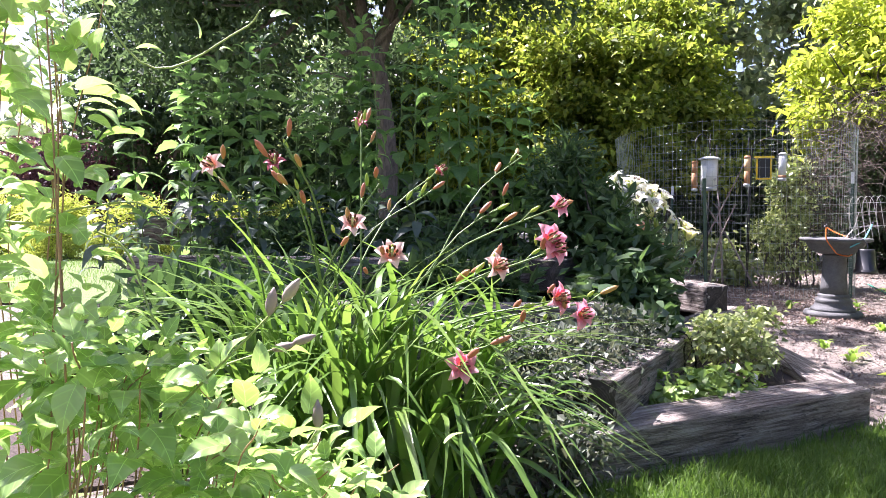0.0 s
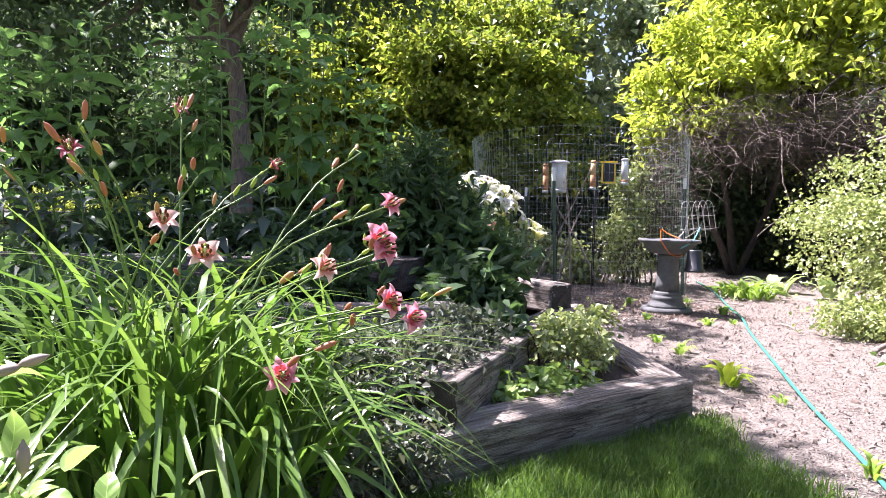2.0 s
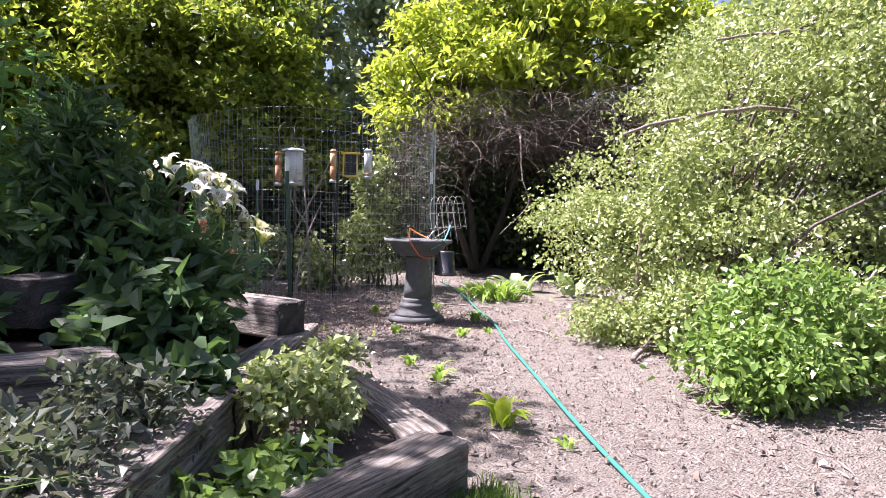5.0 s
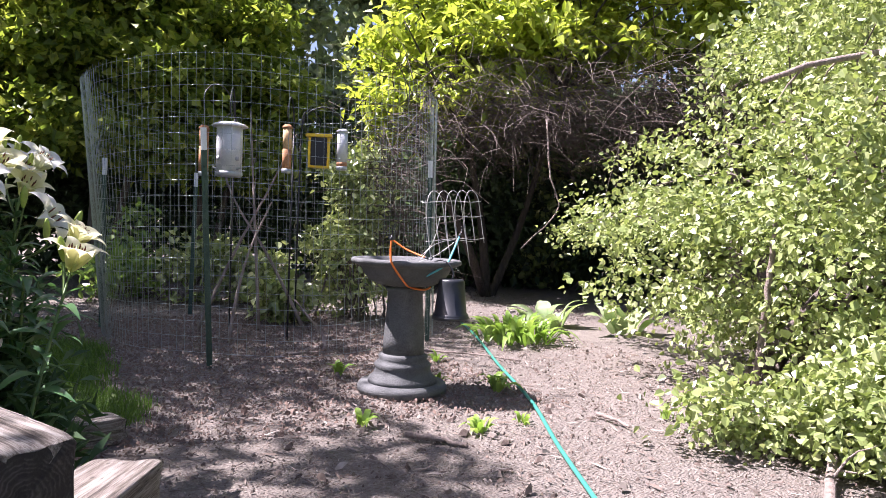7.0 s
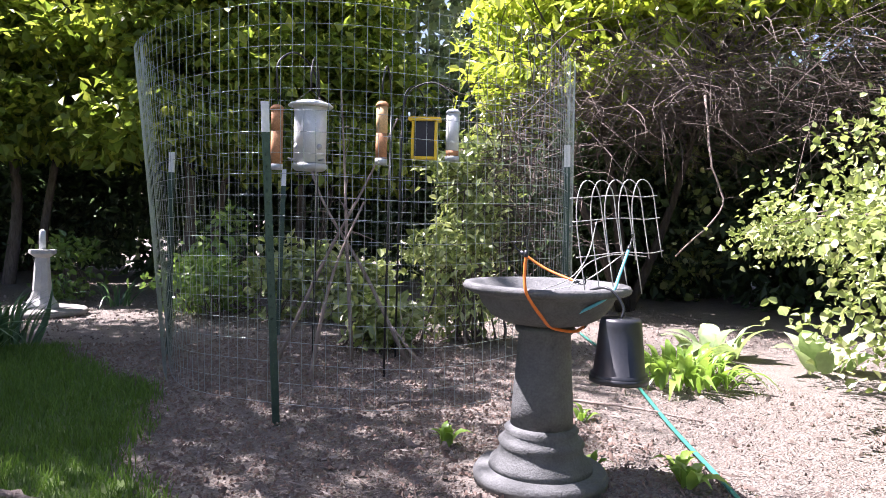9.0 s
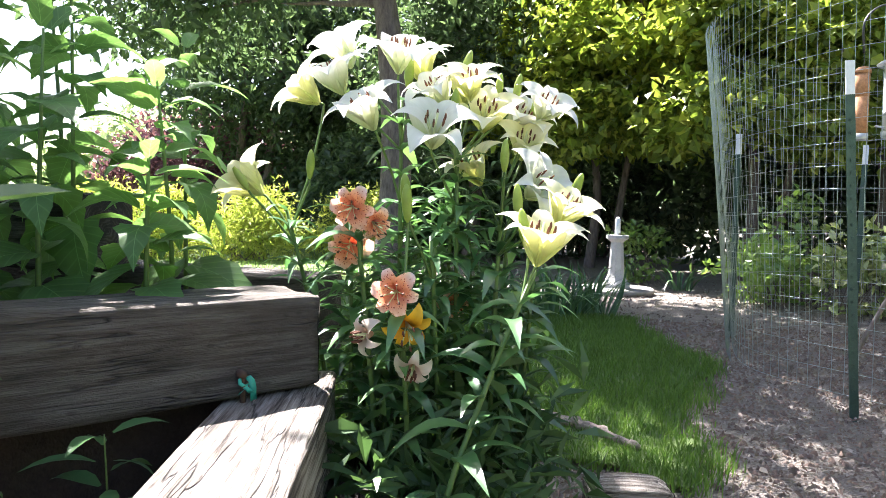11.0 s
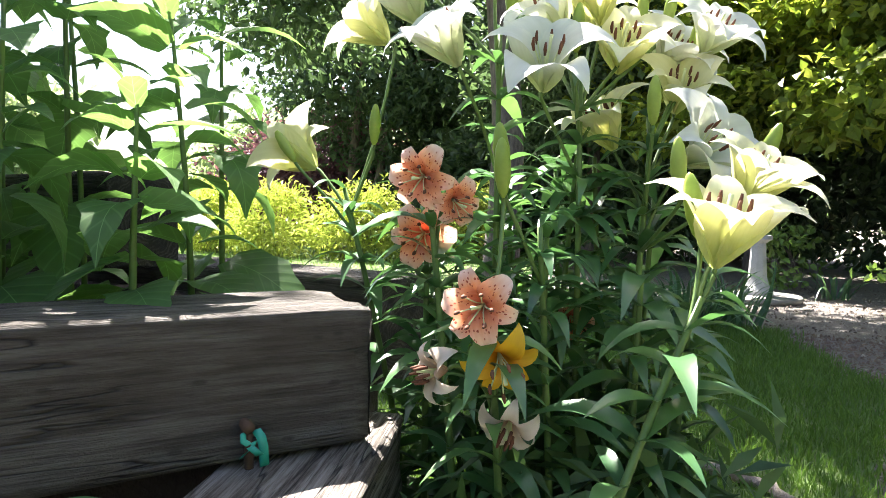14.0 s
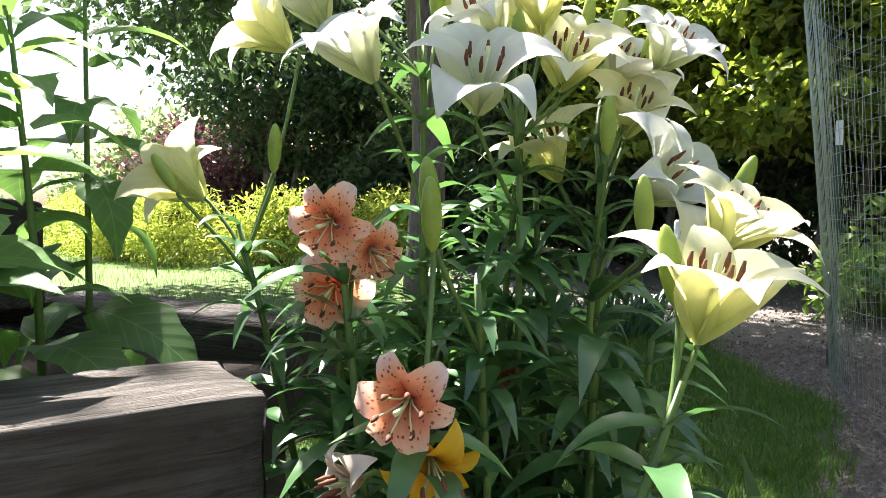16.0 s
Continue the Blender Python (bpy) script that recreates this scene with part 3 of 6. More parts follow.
shade_tree = tree("shade_tree", (-1.05, 11.6, 0), [([(-1.05, 11.6, -.1), (-0.98, 11.6, 1.5), (-1.1, 11.55, 3.0), (-1.25, 11.5, 3.6)], 0.2),
                                     ([(-1.2, 11.55, 3.3), (-2.0, 11.3, 4.6), (-2.6, 11.0, 6.0)], 0.12), ([(-1.2, 11.55, 3.3), (-0.7, 11.6, 4.8), (0.0, 11.5, 6.5)], 0.12)], 0.2,
     [(-1.2, 11.8, 6.4, 3.8, 2.4, 2.0), (-3.2, 11.0, 4.4, 2.3, 2.0, 1.3), (0.2, 11.4, 5.0, 2.0, 1.8, 1.3), (-1.4, 10.4, 4.7, 2.2, 1.1, 0.9), (-4.4, 12.0, 4.0, 1.6, 2.0, 1.4)],
     44000, 0.14, M_dark_leaf, 11, "tall shade tree with dark hanging leaves", spread=0.26, gap=0.16, gap_scale=1.9, limbs_n=40)


def unseen_canopy(t, boughs, seed):
    """High unseen crown side on long boughs, added to shade beds and bare soil."""
    r = np.random.default_rng(seed)
    blobs = []
    for x in np.arange(-4.4, 2.0, 0.62):
        for y in np.arange(4.6, 14.2, 0.62):
            px, py = x + r.normal() * 0.2, y + r.normal() * 0.2
            past_edge = px > -0.1 + 0.14 * (py - 7.4) or (px > -1.35 and py < 6.3) or (-2.2 < px < -1.2 and 5.6 < py < 6.9 and r.random() < .4) or (px > -2.4 and py > 9.2 and r.random() < .5)
            # Openings cut so that sun reaches the flowers below.
            over_daylilies = (px < -2.3 and py < 5.7) or math.hypot(px + 1.9, py - 5.75) < .38
            over_lilies = ((px + 0.92) / 0.66) ** 2 + ((py - 8.3) / 0.72) ** 2 < 1
            if past_edge or over_daylilies or over_lilies or r.random() < (0.32 if px > -1.0 else 0.2):
                continue
            blobs.append((px, py, 6.7 + 0.3 * math.sin(x * 1.3 + y), .46, .46, .22))
    b = np.array(t.location)
    me, c = crown_mesh("crown", blobs, 21000, 0.15, seed, spread=0.2, gap=-0.9)
    me.transform(Matrix.Translation(-t.location))
    add("crown", me, M_dark_leaf, t)
    for path, rad in boughs:
        p = curve_pts(path, 16)
        pieces = [tube(p, np.linspace(rad, rad * .25, 16), 8)]
        near = c[np.argsort([min(np.linalg.norm(q - s) for s in p[5:]) for q in c])[:160:10]]
        for q in near:
            k = 4 + int(np.argmin(np.linalg.norm(p[4:] - q, axis=1)))
            pieces += limbs(p[k], [q], rad * .3, int(abs(q[0] * 1000)) % 997)
        me = mesh_any("bough", [(v - b, f) for v, f in pieces], True)
        add("bough", me, M_bark, t)


unseen_canopy(shade_tree, [([(-1.2, 11.55, 3.4), (-1.8, 10.6, 5.6), (-2.2, 8.6, 6.6), (-1.9, 6.4, 6.8), (-1.6, 5.0, 6.8)], .11), ([(-1.2, 11.55, 3.5), (-2.6, 10.8, 5.4), (-3.6, 9.4, 6.6), (-4.0, 8.2, 6.8)], .09), ([(-1.2, 11.55, 3.5), (-.4, 11.0, 5.6), (.1, 9.8, 6.6), (.2, 8.4, 6.8)], .09), ([(-1.2, 11.55, 3.5), (-.6, 12.4, 5.8), (.2, 13.4, 6.7)], .08)], 17)
tree("dark_tree", (-7.6, 17.4, 0), [([(-7.6, 17.4, -.1), (-7.8, 17.5, 1.6), (-7.5, 17.4, 3.6)], 0.15), ([(-7.5, 17.5, -.1), (-7.0, 17.5, 1.8), (-6.6, 17.4, 3.6)], 0.1)], 0.15,
     [(-7.6, 17.4, 4.6, 2.4, 1.8, 2.8), (-5.2, 17.4, 4.2, 1.6, 1.4, 2.4), (-6.4, 18.2, 2.0, 2.0, 1.0, 1.4)], 30000, 0.16, M_dark_leaf, 12, "dark narrow tree at the lawn's edge", spread=0.3, gap=-0.05)
tree("dark_tree", (-1.6, 15.6, 0), [([(-1.6, 15.6, -.1), (-1.5, 15.6, 1.6), (-1.8, 15.5, 3.4)], 0.14)], 0.14,
     [(-1.6, 15.6, 3.2, 1.8, 1.4, 2.0), (-1.0, 16.2, 1.6, 1.5, 1.0, 1.4)], 26000, 0.14, M_dark_leaf, 13, "dark tree behind the shade tree", spread=0.28, gap=-0.1)
for i, (x, y, s) in enumerate([(0.4, 15.6, 1.0), (2.6, 14.6, 1.05), (4.1, 14.9, 0.95)]):
    tree("maple_tree", (x, y, 0), [([(x, y, -.1), (x + .1, y, 1.2), (x - .1, y, 2.6 * s)], 0.09), ([(x + .3, y + .2, -.1), (x + .5, y, 1.3), (x + .8, y - .2, 2.8 * s)], 0.07)], 0.09,
         [(x, y - .3, 3.5 * s, 1.5, 1.3, 1.5 * s), (x - .9, y - .2, 2.6 * s, 1.1, 1.2, .9), (x + .9, y - .5, 2.5 * s, 1.1, 1.2, .9), (x, y - 1.0, 2.0 * s, 1.2, .8, .55), (x + .2, y + .8, 4.8, 1.8, 1.2, 1.2)],
         21000, 0.15, M_yellow_leaf, 21 + i, "yellow-green maple glowing in the sun", spread=0.17, gap=0.06, gap_scale=2.6, limbs_n=26, flat=0.3, aspect=0.7)
for i, (x, y, s) in enumerate([(1.0, 19.5, 1.4), (5.2, 18.5, 1.5), (8.3, 17.4, 1.4), (11.2, 16.0, 1.15), (-2.5, 20, 1.1)]):
    tree("background_tree", (x, y, 0), [([(x, y, -.1), (x + .2, y, 2), (x, y, 4.5)], 0.16)], 0.14,
         [(x, y, 4.4 * s, 2.3, 2.0, 2.2 * s), (x - 1.2, y - .8, 2.8, 1.6, 1.4, 1.7), (x + 1.3, y - .8, 2.9, 1.6, 1.4, 1.8), (x, y - 1, 1.4, 2.0, 1.2, 1.4)],
         16000, 0.24, M_grey_leaf, 31 + i, "grey-green tree behind the garden", spread=0.22, gap=0.1, gap_scale=2.2, limbs_n=12, aspect=0.66)
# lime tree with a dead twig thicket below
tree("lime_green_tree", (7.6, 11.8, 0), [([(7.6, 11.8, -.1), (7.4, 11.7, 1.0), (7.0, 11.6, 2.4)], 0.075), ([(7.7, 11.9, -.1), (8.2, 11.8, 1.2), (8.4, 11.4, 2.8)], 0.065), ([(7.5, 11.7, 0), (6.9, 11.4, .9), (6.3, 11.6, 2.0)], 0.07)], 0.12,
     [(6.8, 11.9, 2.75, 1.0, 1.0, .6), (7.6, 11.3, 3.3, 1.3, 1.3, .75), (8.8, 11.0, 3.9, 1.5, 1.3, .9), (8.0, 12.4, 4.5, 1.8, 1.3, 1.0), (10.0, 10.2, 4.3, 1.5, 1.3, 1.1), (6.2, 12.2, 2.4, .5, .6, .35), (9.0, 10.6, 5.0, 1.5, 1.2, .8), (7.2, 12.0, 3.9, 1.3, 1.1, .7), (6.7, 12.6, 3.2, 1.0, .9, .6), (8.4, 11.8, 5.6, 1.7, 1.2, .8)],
     27000, 0.16, M_lime_leaf, 41, "lime-green tree bright over a dead thicket", spread=0.15, gap=0.1, gap_scale=3.0, limbs_n=40, flat=0.35, bark=M_shaded_bark, aspect=0.45, oval=True)
tree("thicket_tree", (9.6, 9.2, 0), [([(9.6, 9.2, -.1), (9.4, 9.1, 1.2), (9.0, 9.0, 2.6)], 0.1), ([(9.8, 9.2, -.1), (10.2, 9.0, 1.4), (10.4, 8.6, 3.0)], 0.1)], 0.1,
     [(9.9, 8.2, 3.0, 1.4, 1.5, 1.0), (10.6, 7.2, 3.8, 1.8, 1.8, 1.6), (11.0, 10.0, 2.5, 1.4, 1.6, 2.2), (9.4, 12.5, 1.6, .9, .9, 1.5)],
     24000, 0.11, M_silver_leaf, 42, "silvery leaved tree over the dark hollow", spread=0.17, gap=0.02, gap_scale=2.6, limbs_n=24, aspect=0.7, oval=True)
# the large silvery bush
sb = np.random.default_rng(57)
silver_mass = [(6.4, 4.45, .45, .6, .5, .45), (7.3, 4.6, .7, .8, .7, .7), (7.5, 3.7, 1.7, 1.0, .8, .8), (6.3, 6.9, .75, .95, .9, .75), (6.1, 6.0, .85, 1.0, .9, .85), (6.9, 6.2, 1.7, 1.2, 1.2, 1.0), (6.0, 5.4, .9, .75, .8, .9), (7.0, 5.2, 1.9, 1.2, 1.2, 1.2), (7.7, 5.6, 2.7, 1.2, 1.3, .9),
               (6.5, 7.6, 1.2, .8, .8, .5), (7.4, 4.6, 2.5, 1.1, .9, 1.0), (6.3, 4.6, 2.3, .8, .7, .6), (7.9, 6.9, 2.6, 1.0, 1.0, .8)]
for x, y, z, rx, ry, rz in list(silver_mass):
    for k in range(5):
        d = unit(sb.normal(size=3) + np.array((-.5, -.4, .2)))
        e = sb.uniform(.18, .36)
        silver_mass.append((x + d[0] * rx, y + d[1] * ry, max(.2, z + d[2] * rz), e, e, e * .8))
bush("silver_bush", (6.6, 5.9, 0), silver_mass,
     88000, 0.046, M_silver_leaf, 51, "large bush with pale silvery-green leaves", stems=80, spread=0.09, gap=0.12, gap_scale=4.4, aspect=0.72, per=10, shell=0.5, oval=True)
bush("small_bush", (4.45, 3.75, 0), [(4.25, 3.7, .28, .45, .42, .28), (4.8, 3.68, .38, .48, .42, .36), (4.5, 3.85, .56, .34, .34, .24), (4.95, 3.6, .16, .42, .35, .16), (4.1, 3.55, .16, .3, .25, .14)], 8000, 0.052, M_fresh_leaf, 52, "fresh green low bush on bare soil", stems=46, spread=0.08, gap=0.02, aspect=0.62, gap_scale=6.0, per=9, shell=0.55, oval=True)
bush("small_bush", (4.15, 2.3, 0), [(4.15, 2.3, .22, .33, .3, .24)], 1900, 0.058, M_fresh_leaf, 53, "small fresh green bush at the clearing's edge", stems=20, spread=0.07, gap=-0.1, gap_scale=6, aspect=0.6, per=9, oval=True)
bush("small_bush", (5.2, 5.0, 0), [(5.15, 5.05, .28, .4, .35, .28), (4.85, 5.45, .18, .3, .25, .18)], 6500, 0.043, M_silver_leaf, 54, "low outer shoots of pale green leaves", stems=22, spread=0.1, gap=-0.1, gap_scale=5, aspect=0.7, per=10, oval=True)
# shrubs inside and behind the enclosure
bush("berry_bush", (4.75, 10.05, 0), [(4.75, 10.05, .8, .5, .45, .8), (4.9, 10.0, 1.35, .38, .38, .4)], 3600, 0.07, M_silver_leaf, 55, "white-edged green shrub inside the wire", stems=30, spread=0.08, gap=-0.1, aspect=0.5, gap_scale=4, oval=True)
for i, (x, y, s) in enumerate([(3.5, 11.6, .42), (2.7, 11.8, .38), (4.1, 11.4, .36), (3.1, 12.4, .5), (4.0, 9.9, .22), (1.4, 13.6, .35), (5.6, 11.2, .3)]):
    bush("low_shrub", (x, y, 0), [(x, y, s, s * 1.1, s, s), (x + s * .5, y, s * 1.3, s * .5, s * .5, s * .6)], 800, 0.09, M_fresh_leaf if i % 2 else M_silver_leaf, 60 + i, "low white-flecked shrub in dappled shade", stems=14, spread=0.09, gap=0.1, gap_scale=4, aspect=0.6, oval=True)
# closing hedge of dark scrub all round, far edge first
# First three are dark fill, added to stand for shade in the hollows.
for i, (x, y, rx, h) in enumerate([(8.3, 13.2, 1.7, 2.6), (10.4, 11.6, 1.5, 2.8), (8.0, 3.2, 1.4, 1.5), (-3.6, 17, 2.4, 2.0), (0.0, 18, 2.4, 2.2), (3.4, 17, 2.4, 2.3), (6.8, 15.4, 2.2, 2.4), (9.6, 13.4, 1.8, 2.2), (12.2, 11, 2, 2.6), (13, 7.5, 2.0, 3), (12, 4, 2.2, 3.2), (10.5, .5, 2.4, 3.4), (8.5, -3, 2.4, 3.2)]):
    bush("scrub_hedge", (x, y, 0), [(x, y, h * .5, rx, 1.0, h * .55), (x + .6, y - .3, h * .9, rx * .7, .9, h * .4)], 11000, 0.17, M_grey_leaf if i in (8, 10, 12) else M_dark_leaf, 80 + i, "dark dense scrub closing the garden and its shaded hollows", stems=16, spread=0.24, gap=-0.6)
# far side of the lawn
bush("purple_bush", (-10.5, 18.5, 0), [(-10.5, 18.5, 1.6, 2.2, 1.6, 1.5), (-8.6, 18.8, 1.9, 1.5, 1.4, 1.5)], 13000, 0.17, M_purple_leaf, 101, "purple-brown leaved bush beyond the lawn", stems=12, spread=0.25, gap=-0.5)
for i, (x, y) in enumerate([(-4.6, 13.6), (-6.0, 13.2), (-7.6, 13.4), (-3.4, 14.8), (-9.2, 14.2), (-10.8, 15.0)]):
    bush("meadow_plants", (x, y, 0), [(x, y, .5, .95, .6, .55), (x + .3, y, .85, .5, .4, .35)], 4500, 0.10, M_meadow, 110 + i, "tall sunlit yellow-green wild plants", stems=20, spread=0.12, gap=-0.3, aspect=0.3)
for i, (x, y, h) in enumerate([(-14, 20, 3), (-18, 15, 3.4), (-7, 22, 4.2), (-16, 8, 3.2), (-14, 0, 3.6), (-10, -7, 3.6), (-3, -10, 3.6), (4, -9, 3.6)]):
    bush("garden_hedge", (x, y, 0), [(x, y, h * .45, 3.4, 1.6, h * .5), (x + 1, y, h * .8, 2.2, 1.3, h * .4)], 7000, 0.28, M_grey_leaf, 130 + i, "distant hedge beyond the lawn", stems=10, spread=0.4, gap=-0.6)

# ---- bird bath ----
M_stone = plain("dark_cast_stone", (0.095, 0.10, 0.10), 0.8, var=0.45, scale=16, bumpy=0.5)
bath = thing("bird_bath", (3.86, 7.03, 0), "dark grey cast-stone bird bath on bare soil", "bird bath")
add("plinth", mesh_any("plinth", [lathe([(0.0, 0), (.242, 0), (.245, .03), (.232, .052), (.0, .056)], 40)], True), M_stone, bath)
add("foot", mesh_any("foot", [lathe([(0, .05), (.19, .05), (.185, .075), (.16, .10), (.148, .135), (.158, .15), (.145, .165), (.128, .185), (.136, .20), (.118, .215), (0, .22)], 40)], True), M_stone, bath)
add("column", mesh_any("column", [lathe([(0, .21), (.114, .21), (.110, .3), (.1, .45), (.094, .56), (.105, .57), (.11, .585), (.094, .60), (0, .605)], 40)], True), M_stone, bath)
add("bowl", mesh_any("bowl", [lathe([(0, .598), (.105, .598), (.15, .606), (.20, .632), (.232, .672), (.246, .706), (.275, .716), (.298, .727), (.302, .740), (.294, .752), (.278, .753), (.262, .745), (.235, .72), (.15, .69), (0, .685)], 48)], True), M_stone, bath)
bath.scale = (1.06, 1.06, 1.013)
M_orange_cord = plain("orange_cord", (0.75, 0.19, 0.03), 0.55, var=0.2)
M_blue_cord = plain("blue_cord", (0.10, 0.42, 0.50), 0.5, var=0.25)
M_black = plain("black_plastic", (0.02, 0.022, 0.026), 0.35, var=0.3)


def cord(name, ctrl, mat, label, r=0.006):
    t = thing(name, ctrl[0], label, "cord")
    p = curve_pts(ctrl, 40) - np.array(ctrl[0])
    add("rope", mesh_any("rope", [tube(p, r, 8)], True), mat, t)
    for e, q in ((p[0], p[1]), (p[-1], p[-2])):
        d = unit(np.array(e) - np.array(q))
        add("hook", mesh_any("hook", [tube(curve_pts([e, e + d * .02, e + d * .035 + np.array((0, 0, .012)), e + d * .025 + np.array((0, 0, .03))], 8), .0035, 6), tube([e - d * .02, e + d * .004], .008, 8)], True), M_black, t)
    return t


cord("bungee_cord", [(3.650, 6.799, 0.891), (3.645, 6.799, 0.810), (3.650, 6.786, 0.745), (3.713, 6.799, 0.669), (3.808, 6.888, 0.613), (3.913, 6.904, 0.593), (3.986, 6.946, 0.608)], M_orange_cord, "orange elastic cord tied round the bird bath")
cord("bungee_cord", [(3.839, 7.208, 0.871), (3.913, 7.135, 0.810), (3.986, 7.009, 0.765)], M_orange_cord, "short orange elastic cord over the bowl", 0.005)
cord("bungee_cord", [(4.112, 6.862, 0.912), (4.028, 6.799, 0.810), (3.965, 6.747, 0.755), (3.902, 6.757, 0.709), (3.818, 6.841, 0.648), (3.765, 6.915, 0.618)], M_blue_cord, "blue elastic cord hooked over the bowl's rim")
# hanging black pot, upside down
pot = thing("plant_pot", (3.965, 6.69, 0.455), "black plastic plant pot hung upside down", "plant pot")
add("body", mesh_any("body", [lathe([(.0, .215), (.066, .215), (.07, .205), (.072, .19), (.088, .03), (.096, .028), (.098, 0), (.090, 0), (.085, .03), (.068, .19), (.0, .195)], 32)], True), M_black, pot)
add("rim", mesh_any("rim", [lathe([(.089, .0), (.101, -.002), (.101, .016), (.089, .018)], 32)], True), M_black, pot)
add("hanger", mesh_any("hanger", [tube(curve_pts([(.0, 0, .21), (.01, .0, .25), (-.01, .03, .30), (-.03, .07, .315), (-.05, .12, .30)], 14), .005, 6)], True), M_black, pot)

# ---- looped wire edging lying on the bowl ----
M_wire_white = plain("white_coated_wire", (0.42, 0.42, 0.40), 0.45, 0.3, var=0.35, scale=40)
edging = thing("wire_edging", (3.94, 6.94, 0.82), "looped pale wire border edging leaning on the bowl", "wire edging")
for k in range(5):
    x0 = 0.02 + k * 0.06
    pts = curve_pts([(x0, .0, -.09 - .01 * k), (x0 + .004, .01, .2), (x0 + .02, .0, .33), (x0 + .06, .0, .375), (x0 + .10, .0, .33), (x0 + .115, .01, .2), (x0 + .12, .01, .02)], 22)
    add("loop", mesh_any("loop", [tube(pts, .0021, 5)], True), M_wire_white, edging)
for z in (.30, .2, .05):
    add("rail", mesh_any("rail", [tube(curve_pts([(0, 0, z), (.2, .01, z + .008), (.3, -.01, z - .006), (.38, 0, z)], 12), .0021, 5)], True), M_wire_white, edging)
for ctrl in ([(-.14, .02, -.07), (-.03, .0, -.03), (.05, .0, .06), (.10, .0, .20)], [(-.06, .12, -.08), (.06, .05, -.05), (.2, .0, .05)], [(-.10, -.08, -.07), (.02, -.03, .02), (.16, .0, .05), (.3, .0, .03)]):
    add("loose_wire", mesh_any("loose_wire", [tube(curve_pts(ctrl, 14), .0021, 5)], True), M_wire_white, edging)
edging.rotation_euler = (radians(-8), radians(-4), radians(6))
edging.scale = (1.14, 1.1, 0.9)

# ---- round wire enclosure ----
FC, FR, FZ0, FZ1 = Vector((3.73, 9.42, 0)), 1.43, 0.05, 2.01
M_galv = plain("galvanised_wire", (0.34, 0.39, 0.39), 0.35, 0.75, var=0.3, scale=30)
M_post = plain("green_steel_post", (0.05, 0.09, 0.075), 0.5, 0.4, var=0.4, scale=20)
M_white_tip = plain("white_painted_tip", (0.7, 0.72, 0.72), 0.5, var=0.15)
fence = thing("wire_fence", FC, "round enclosure of galvanised welded wire mesh", "wire fence")


def ring_pt(a, z):
    r = FR + 0.02 * math.sin(3 * a + 1) + 0.012 * math.sin(7 * a + z)
    r -= 0.20 * (1 - z / 2.0) * max(0, math.cos(a - 2.85)) ** 2
    lean = 0.02 * (z / 1.9)
    return (r * math.cos(a) - lean, r * math.sin(a), z + 0.012 * math.sin(5 * a) + 0.025 * math.sin(a + 2.4) * (z / 1.9))


rows = 20
for k in range(rows):
    z = FZ0 + (FZ1 - FZ0) * k / (rows - 1)
    p = [ring_pt(a, z) for a in np.linspace(0, 2 * math.pi, 150)]
    add("horizontal_wire", mesh_any("horizontal_wire", [tube(p, 0.0012, 4, False)], True), M_galv, fence)
cols = 150
for k in range(cols):
    a = 2 * math.pi * k / cols
    p = [ring_pt(a, z) for z in np.linspace(FZ0, FZ1 + (0.03 if k % 2 else 0.012), 8)]
    add("vertical_wire", mesh_any("vertical_wire", [tube(p, 0.0012, 4, False)], True), M_galv, fence)

for a0, a1, dr in ((2.9, 3.5, .035), (-.65, -.25, .03)):
    for a in np.arange(a0, a1, .032):
        p = [(q[0] + dr * math.cos(a), q[1] + dr * math.sin(a), q[2] - .02) for q in (ring_pt(a, z) for z in np.linspace(FZ0, FZ1, 8))]
        add("vertical_wire", mesh_any("vertical_wire", [tube(p, 0.0016, 4, False)], True), M_galv, fence)


def tpost(x, y, h, tilt, label):
    t = thing("fence_post", (x, y, 0), label, "fence post", "posts of the wire enclosure")
    s = 0.019
    prof = [(-s, -.003), (s, -.003), (s, .003), (.003, .003), (.003, .032), (-.003, .032), (-.003, .003), (-s, .003)]
    def bar(z0, z1):
        v = [(px, py, z) for z in (z0, z1) for px, py in prof]
        n = len(prof)
        f = [(i, (i + 1) % n, n + (i + 1) % n, n + i) for i in range(n)] + [tuple(range(n))[::-1], tuple(range(n, 2 * n))]
        return v, f
    studs = [box(0, -.006, z, .014, .008, .012, .002) for z in np.arange(0.12, h - .2, .055)]
    add("shaft", mesh_any("shaft", [bar(-.05, h - .14)] + studs), M_post, t)
    add("tip", mesh_any("tip", [bar(h - .14, h)]), M_white_tip, t, "white painted tip")
    t.rotation_euler = (radians(tilt[0]), radians(tilt[1]), radians(tilt[2]))
    return t


tpost(2.99, 8.06, 1.52, (1, -4, 20), "green steel T-post with white tip, leaning slightly")
tpost(2.50, 9.92, 1.42, (0, 0, 70), "green steel T-post inside the wire")
tpost(4.90, 10.12, 1.40, (0, 1, -60), "green steel T-post behind the wire")
tpost(4.86, 8.56, 1.50, (0, -1, -30), "green steel T-post beside the bird bath")
tpost(3.35, 10.75, 1.40, (0, 1, 0), "green steel T-post at the back of the wire")

